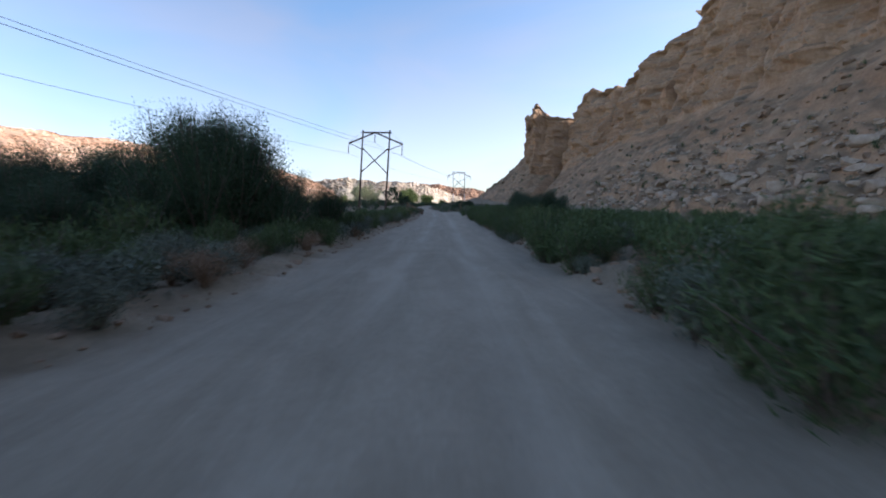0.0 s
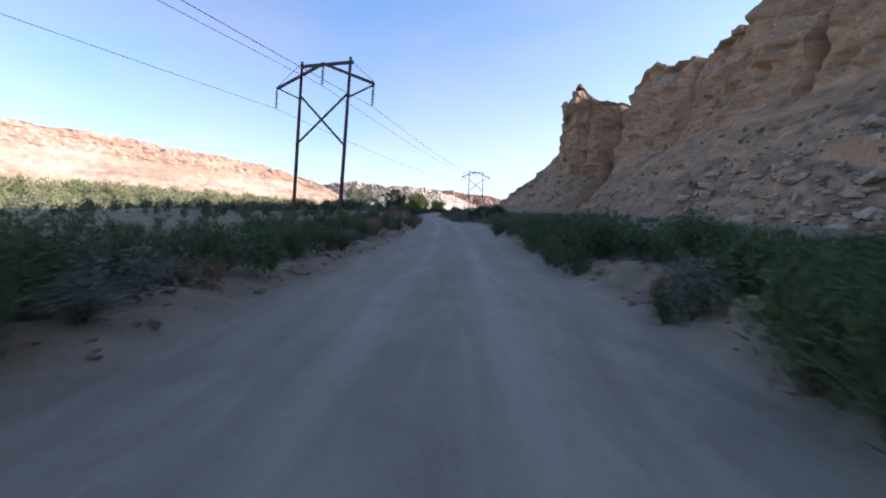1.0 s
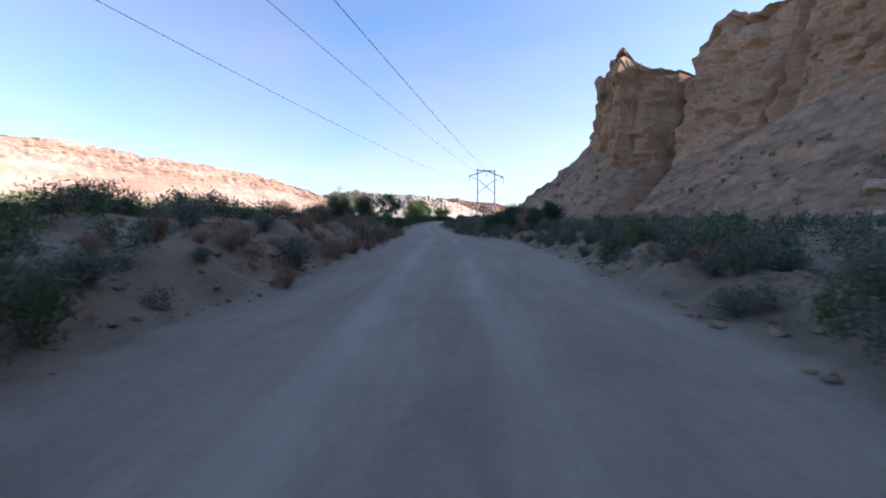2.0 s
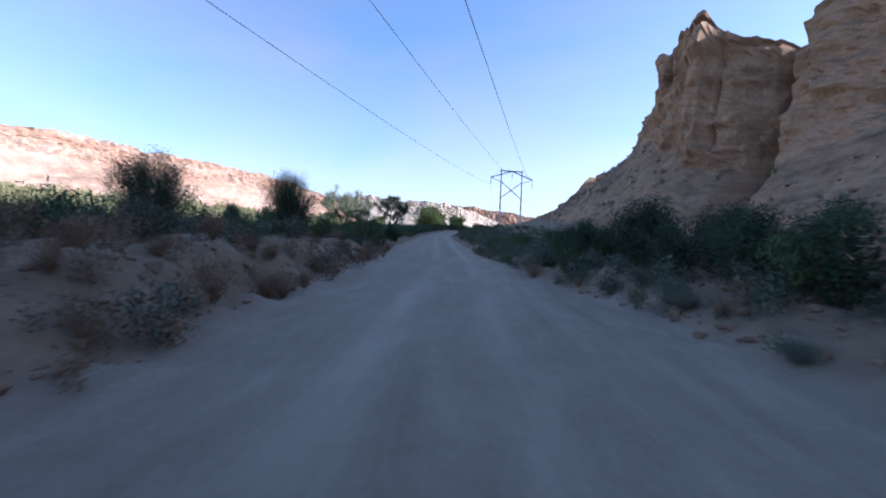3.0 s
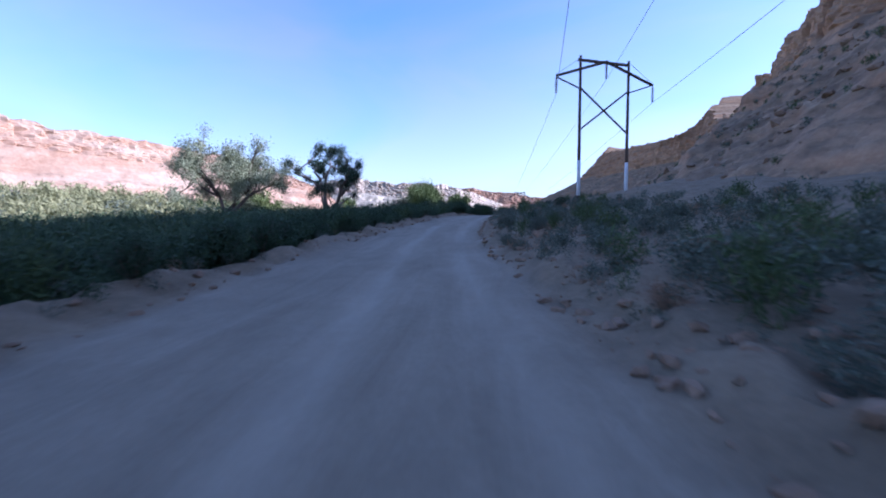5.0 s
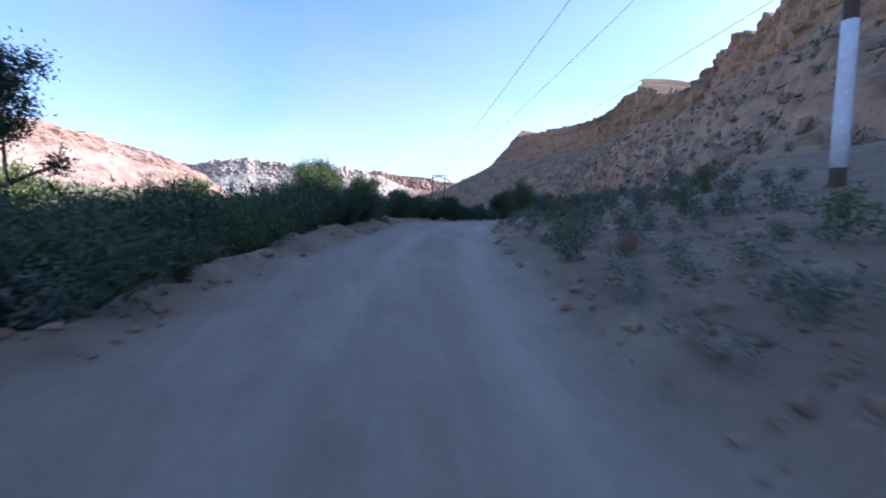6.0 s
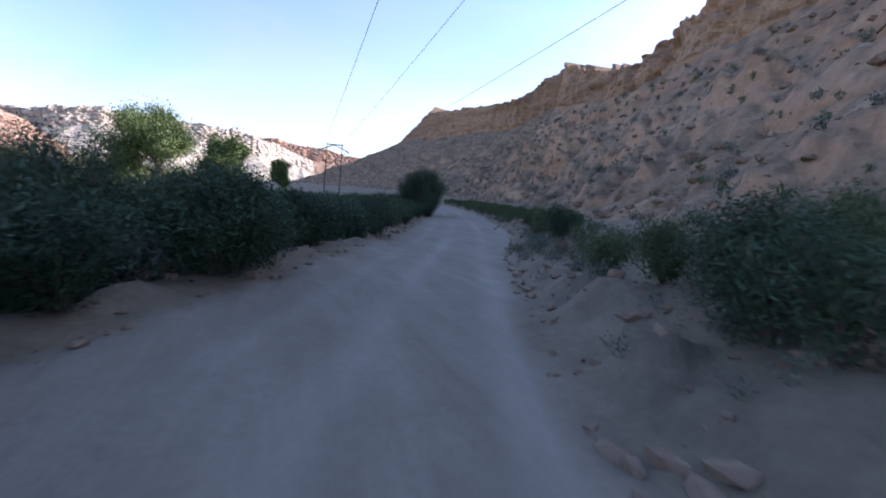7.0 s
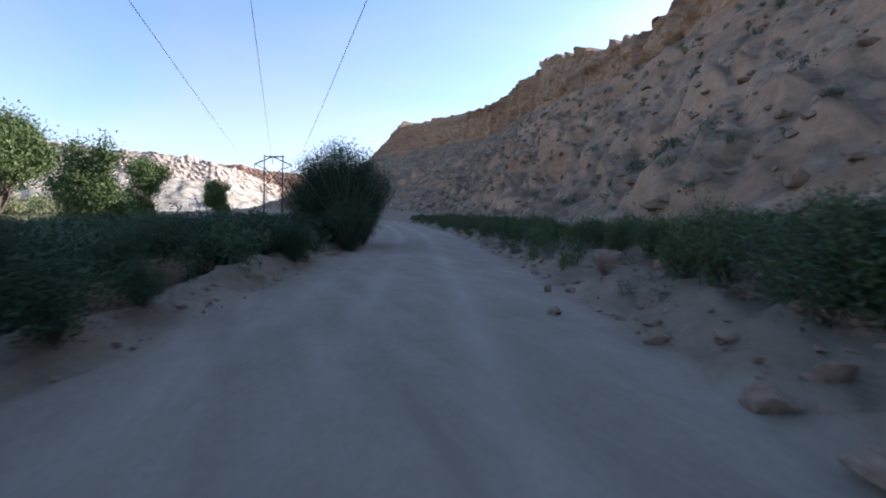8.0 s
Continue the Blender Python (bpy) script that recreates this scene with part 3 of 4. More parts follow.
BADLANDS = [
    [(-230, 500, -3), (-240, 600, 24), (-241, 625, 38), (-250, 950, 38)],
    [(-139, 480, -3), (-138, 582, 30), (-139, 595, 45), (-160, 950, 44)],
    [(-116, 482, -3), (-114, 582, 32), (-115, 596, 47), (-140, 950, 44)],
    [(-76, 492, -3), (-75, 588, 27), (-76, 600, 42), (-90, 950, 42)],
    [(-50, 492, -3), (-50, 588, 25), (-50, 602, 43), (-60, 950, 42)],
    [(-8, 500, -3), (-8, 605, 20), (-8, 620, 37), (-8, 950, 36)],
    [(40, 520, -3), (40, 640, 10), (40, 660, 20), (50, 950, 22)],
]
build_cliff("badland_hill", BADLANDS, MAT_WHITE, "pale eroded badland hills in sunlight at the valley end", step=1.6, rough=1.7, seed=90, coarse=4.0, ledge=0.5, grit=0.3)

RED_RIDGE = [
    [(-90, 690, -3), (-90, 770, 34), (-90, 785, 54), (-90, 1200, 54)],
    [(-18, 690, -3), (-18, 768, 32), (-18, 780, 52), (-18, 1200, 52)],
    [(73, 690, -3), (73, 768, 24), (73, 780, 40), (73, 1200, 40)],
    [(101, 690, -3), (101, 768, 20), (101, 780, 35), (101, 1200, 36)],
    [(300, 700, -3), (310, 800, 14), (310, 815, 26), (320, 1200, 26)],
]
build_cliff("red_ridge", RED_RIDGE, MAT_RED, "distant low red ridge closing the valley", step=2.5, rough=1.5, seed=110, coarse=6.0, ledge=0.5, grit=0.2)


# ---------------------------------------------------------------- power line
def tube(points, radii, sides=8):
    """Verts and faces of a tube along points."""
    P = [Vector(p) for p in points]
    verts, faces = [], []
    for i, p in enumerate(P):
        a = (P[min(i + 1, len(P) - 1)] - P[max(i - 1, 0)]).normalized()
        q = a.to_track_quat('Z', 'Y')
        r = radii[i] if isinstance(radii, (list, tuple)) else radii
        for k in range(sides):
            an = 2 * math.pi * k / sides
            verts.append(p + q @ Vector((r * math.cos(an), r * math.sin(an), 0)))
        if i:
            b = (i - 1) * sides
            for k in range(sides):
                k2 = (k + 1) % sides
                faces.append([b + k, b + k2, b + sides + k2, b + sides + k])
    faces.append(list(range(sides))[::-1])
    faces.append(list(range(len(verts) - sides, len(verts))))
    return [tuple(v) for v in verts], faces


def tube_mesh(name, points, radii, sides=8, mat=None):
    v, f = tube(points, radii, sides)
    return mesh_from(name, v, f, mat, True)


def box_beam(name, a, b, w, h, mat):
    """A squared timber from a to b."""
    a, b = Vector(a), Vector(b)
    q = (b - a).normalized().to_track_quat('Z', 'Y')
    vs = []
    for p in (a, b):
        for sx, sy in ((-1, -1), (1, -1), (1, 1), (-1, 1)):
            vs.append(tuple(p + q @ Vector((sx * w / 2, sy * h / 2, 0))))
    fs = [[0, 3, 2, 1], [4, 5, 6, 7], [0, 1, 5, 4], [1, 2, 6, 5], [2, 3, 7, 6], [3, 0, 4, 7]]
    return mesh_from(name, vs, fs, mat)


SP, ARM, TOP = 2.37, 4.74, 12.27     # half pole spacing, half arm span, top above the foot


def insulator_mesh(name, top, drop):
    pts, rad = [], []
    n = 8
    for i in range(n):
        z = top[2] - 0.12 - drop * i / n
        for dz, r in ((0, 0.03), (-0.02, 0.11), (-0.06, 0.10), (-0.07, 0.03)):
            pts.append((top[0], top[1], z + dz))
            rad.append(r)
    pts.append((top[0], top[1], top[2] - drop - 0.15))
    rad.append(0.03)
    pts.insert(0, top)
    rad.insert(0, 0.02)
    return tube_mesh(name, pts, rad, 8, MAT_INSUL)


def build_tower(wraps):
    root = new("power_pole_frame")
    T = TOP
    for s in (-1, 1):
        pole = part("pole", tube_mesh("pole", [(s * SP, 0, z) for z in (-2.5, 0, 3, 6, 9, T + 0.3)], [0.155, 0.148, 0.138, 0.127, 0.115, 0.10], 12, MAT_POLE), None, root)
        if wraps:
            part("wrap", tube_mesh("wrap", [(s * SP, 0, z) for z in (0.95, 1.95, 2.95, 3.9)], [0.158, 0.155, 0.15, 0.146], 14, MAT_WRAP), None, pole, "pale metal wrap round the pole")
        part("arm", box_beam("arm", (0, -0.2, T - 0.05), (s * ARM, -0.2, T - 1.62), 0.12, 0.20, MAT_POLE), None, root)
        part("arm_brace", box_beam("arm_brace", (s * (ARM - 0.1), 0.02, T - 1.62), (s * SP, 0.02, T - 2.4), 0.07, 0.10, MAT_POLE), None, root)
        part("cross_brace", box_beam("cross_brace", (-s * SP, s * 0.13, T - 2.22), (s * SP, s * 0.13, T - 5.79), 0.09, 0.13, MAT_POLE), None, root)
        part("stay_rod", tube_mesh("stay_rod", [(s * SP, -0.1, T + 0.1), (s * ARM, -0.2, T - 1.5)], 0.018, 6, MAT_WIRE), None, root, "thin steel stay rod")
        part("insulator", insulator_mesh("insulator", (s * ARM, -0.2, T - 1.7), 1.25), None, root, "hanging string of brown insulator discs")
    part("cap_beam", box_beam("cap_beam", (-SP - 0.15, 0.15, T), (SP + 0.15, 0.15, T), 0.12, 0.22, MAT_POLE), None, root)
    part("insulator", insulator_mesh("insulator", (0, -0.2, T - 0.15), 1.25), None, root, "hanging string of brown insulator discs")
    return tagged(root, "weathered wooden two-pole power line frame with cross braces", "power pole", "power line frames")


TOWERS = [(-31.59, -35.82, -3.25, 2.9, -17.2), (-9.29, 64.87, -1.49, 5.5, -29.4), (9.21, 172.89, 2.66, 0.6, 19.0), (16.67, 300.91, -0.16, 3.4, -47.5)]
first = build_tower(False)
wrapped = build_tower(True)
tower_m = [pose(x, y, z, 0, lean, a) for x, y, z, lean, a in TOWERS]
first.matrix_basis = tower_m[1]
copy_thing(first, tower_m[0])
copy_thing(first, tower_m[3])
wrapped.matrix_basis = tower_m[2]

for a, b, sag in zip(tower_m, tower_m[1:], (0.7, 1.0, 0.9)):
    for off, rad in ((Vector((-ARM, -0.2, TOP - 3.1)), 0.015), (Vector((0, -0.2, TOP - 1.55)), 0.015), (Vector((ARM, -0.2, TOP - 3.1)), 0.015)):
        p, q = a @ off, b @ off
        pts = []
        for i in range(41):
            f = i / 40
            v = p.lerp(q, f)
            v.z -= sag * 4 * f * (1 - f)
            pts.append(v)
        tagged(new("power_cable", tube_mesh("power_cable", pts, rad, 5, MAT_WIRE)), "thin dark overhead power cable sagging between pole frames", "cable", "power cables")


# ---------------------------------------------------------------- plants
rng = np.random.default_rng(4)


def leaf_cloud(pts, size, aspect, r, up=0.0):
    """Small pointed leaves (one triangle each) round the given points."""
    n = len(pts)
    d = r.normal(size=(n, 3))
    d[:, 2] += up
    d /= np.linalg.norm(d, axis=1)[:, None]
    e = np.cross(d, r.normal(size=(n, 3)))
    e /= np.linalg.norm(e, axis=1)[:, None]
    L = size * (0.6 + 0.8 * r.random((n, 1)))
    a = pts - e * L * aspect / 2
    b = pts + e * L * aspect / 2
    c = pts + d * L
    v = np.stack([a, b, c], 1).reshape(-1, 3)
    return v, np.arange(n * 3).reshape(n, 3)


def stem_cloud(r, count, spread, height, lean=0.5, rad=0.02):
    """Thin bent stems; returns verts, faces and the points along them."""
    V, F, P = [], [], []
    for i in range(count):
        an, k = r.uniform(0, 2 * math.pi), r.uniform(0.15, 1.0)
        h = height * r.uniform(0.65, 1.0) * (1 - 0.3 * k * k)
        tip = np.array([math.cos(an) * spread * k, math.sin(an) * spread * k, h])
        mid = tip * np.array([lean, lean, 0.55]) + r.normal(size=3) * 0.05 * spread
        root = np.array([math.cos(an), math.sin(an), 0]) * spread * 0.12 * k
        pts = [root, mid, tip]
        v, f = tube(pts, [rad, rad * 0.7, rad * 0.25], 3)
        o = len(V) - 3 if V else 0          # all stems share one root crown
        V += v[3:] if V else v
        F += [[j if j < 3 else j + o for j in q] for q in f]
        for t in np.linspace(0.15, 1, 14):
            P.append(root * (1 - t) ** 2 + 2 * t * (1 - t) * mid + t * t * tip)
    return V, F, np.array(P)


KINDS = {
    # stems, spread, leaf count, leaf size, aspect, jitter, upward, material
    "sage": (26, 0.62, 3400, 0.052, 0.46, 0.11, 0.5, MAT_SAGE, "low grey-green sagebrush on sandy soil", "sagebrush"),
    "green": (28, 0.52, 2100, 0.085, 0.16, 0.09, 1.4, MAT_GREEN, "green upright roadside greasewood shrub", "shrub"),
    "dark": (26, 0.52, 3200, 0.066, 0.26, 0.11, 0.5, MAT_DARK, "dark green dense tamarisk bush", "bush"),
    "tall": (34, 0.46, 13000, 0.036, 0.32, 0.075, 0.6, MAT_DARK, "tall dark green tamarisk bush", "bush"),
    "lush": (34, 0.50, 9000, 0.046, 0.22, 0.085, 1.0, MAT_GREEN, "full leafy green shrub on the road verge", "shrub"),
    "grand": (64, 0.46, 46000, 0.018, 0.30, 0.058, 0.4, MAT_DARK, "tall feathery dark green tamarisk bush", "bush"),
    "willow": (24, 0.6, 800, 0.10, 0.3, 0.11, 0.6, MAT_WILLOW, "yellow-green sunlit willow clump", "willow"),
    "dry": (40, 0.60, 2400, 0.070, 0.17, 0.10, 0.9, MAT_DRY, "dry tan leafless brush beside the road", "dry brush"),
}


def shrub_meshes(kind, seed):
    stems, spread, count, size, aspect, jit, up, mat, label, cat = KINDS[kind]
    r = np.random.default_rng(seed)
    V, F, P = stem_cloud(r, stems, spread, 0.95, 0.45, 0.012)
    w = np.clip(P[:, 2], 0.05, 1)
    pick = P[r.choice(len(P), count, p=w / w.sum())] + np.clip(r.normal(size=(count, 3)), -1.6, 1.6) * jit * np.array([1, 1, 0.8])
    pick[:, 2] = np.abs(pick[:, 2])
    lv, lf = leaf_cloud(pick, size, aspect, r, up)
    return mesh_from("branchwork", V, F, MAT_BARK if kind != "dry" else MAT_DRY), mesh_from("foliage", lv, lf, mat)


SHRUBS = {}
for ki, kind in enumerate(KINDS):
    SHRUBS[kind] = [shrub_meshes(kind, 100 * ki + i) for i in range(4)]
NAMES = {"sage": "sagebrush", "green": "greasewood_shrub", "dark": "tamarisk_bush", "willow": "willow", "tall": "tamarisk_bush", "lush": "greasewood_shrub", "grand": "tamarisk_bush", "dry": "dry_bush"}


def plant(kind, x, y, height, width=1.0, variant=0, turn=0.0, label=""):
    if kind == "dark" and height > 1.15:
        kind = "grand" if height > 2.2 else "tall"
    root = new(NAMES[kind])
    stems, foliage = SHRUBS[kind][variant % 4]
    part("branchwork", stems, None, root)
    part("foliage", foliage, None, root)
    root.matrix_basis = pose(x, y, ground_at(x, y) - 0.05, 0, 0, turn) @ Matrix.Diagonal((height * width, height * width, height, 1))
    return tagged(root, label or KINDS[kind][8], KINDS[kind][9], NAMES[kind] + " along the road")


def tree_meshes(seed, height, crown, limbs, leaves, leaf, bare=0.25, tuft=0.055, low=0.0):
    """Forked trunk with limbs; leaf clumps at the outer twigs."""
    r = np.random.default_rng(seed)
    V, F, tips = [], [], []

    def grow(p, d, length, rad, depth):
        q = p + d * length * 0.5 + r.normal(size=3) * length * 0.06
        e = q + (d + r.normal(size=3) * 0.15) * length * 0.5
        v, f = tube([p, q, e], [rad, rad * 0.8, rad * 0.6], 6 if depth < 2 else 4)
        o = len(V)
        V.extend(v)
        F.extend([[j + o for j in g] for g in f])
        if depth >= 3:
            tips.append(e)
            tips.append(q)
            return
        if depth == 2:
            tips.append(e)
        for _ in range(limbs if depth else limbs + 1):
            nd = d * 0.75 + r.normal(size=3) * 0.62
            nd[2] += 0.18
            nd /= np.linalg.norm(nd)
            grow(e if r.random() < 0.6 else q, nd, length * r.uniform(0.58, 0.82), rad * 0.55, depth + 1)

    for k in range(3):
        a = r.uniform(0, 6.28)
        d = np.array([math.cos(a) * 0.38, math.sin(a) * 0.38, 1.0])
        grow(np.array([0.0, 0, -0.3]), d / np.linalg.norm(d), height * 0.34, height * 0.022, 0)
    T = np.array(tips)
    T[:, :2] *= crown / max(1e-3, np.abs(T[:, :2]).max())
    T[:, 2] *= height * 0.96 / T[:, 2].max()
    if low:
        T[:, 2] = height * (low + (0.96 - low) * (T[:, 2] - T[:, 2].min()) / np.ptp(T[:, 2]))
    V = np.array([tuple(v) for v in V])
    V[:, :2] *= crown / max(1e-3, np.abs(V[:, :2]).max())
    V[:, 2] *= np.where(V[:, 2] > 0, height * 0.96 / V[:, 2].max(), 1)
    T = T[r.random(len(T)) > bare]
    pick = T[r.integers(0, len(T), leaves)] + r.normal(size=(leaves, 3)) * height * tuft
    lv, lf = leaf_cloud(pick, leaf, 0.55, r, 0.0)
    return V, F, lv, lf


def tree(name, x, y, height, crown, seed, mat, label, leaves=5000, leaf=0.28, bare=0.25, limbs=2, tuft=0.055, low=0.0):
    V, F, lv, lf = tree_meshes(seed, height, crown, limbs, leaves, leaf, bare, tuft, low)
    root = new(name)
    part("trunk", mesh_from("trunk", V, F, MAT_BARK, True), None, root, "grey forked trunk and limbs")
    part("crown", mesh_from("crown", lv, lf, mat), None, root)
    root.matrix_basis = pose(x, y, ground_at(x, y))
    return tagged(root, label, "tree")


tree("cottonwood_tree", -29.0, 182, 10.9, 6.6, 3, MAT_SUNLIT_PALE, "broad open grey-green cottonwood tree in the sunlit field", 52000, 0.17, 0.2, 3, 0.036)
tree("cottonwood_tree", -17.2, 182.0, 9.0, 4.2, 9, MAT_DARK, "sparse dark cottonwood with bare limbs beside the thicket", 22000, 0.14, 0.4, 2, 0.03)
tree("cottonwood_tree", -17.3, 281, 15.3, 7.2, 12, MAT_COTTON, "dense rounded cottonwood tree in sunlight", 60000, 0.36, 0.0, 3, 0.066, 0.02)
tree("cottonwood_tree", -4.8, 272.5, 10.3, 4.3, 15, MAT_COTTON, "low rounded cottonwood tree in sunlight", 38000, 0.32, 0.0, 3, 0.062, 0.05)
tree("cottonwood_tree", -6, 316, 12.5, 4.5, 18, MAT_COTTON, "small rounded cottonwood tree in sunlight", 22000, 0.36, 0.0, 3, 0.06, 0.05)
tree("cottonwood_tree", 5, 333, 9, 4.0, 21, MAT_COTTON, "small rounded cottonwood tree in sunlight", 18000, 0.36, 0.0, 3, 0.06, 0.05)
tree("cottonwood_tree", -46, 225, 9, 5.0, 24, MAT_COTTON, "grey-green cottonwood tree in the sunlit field", 7000, 0.42, 0.05, 3)
tree("cottonwood_tree", -34, 250, 8, 4.5, 27, MAT_COTTON, "grey-green cottonwood tree in the sunlit field", 6000, 0.42, 0.05, 3)

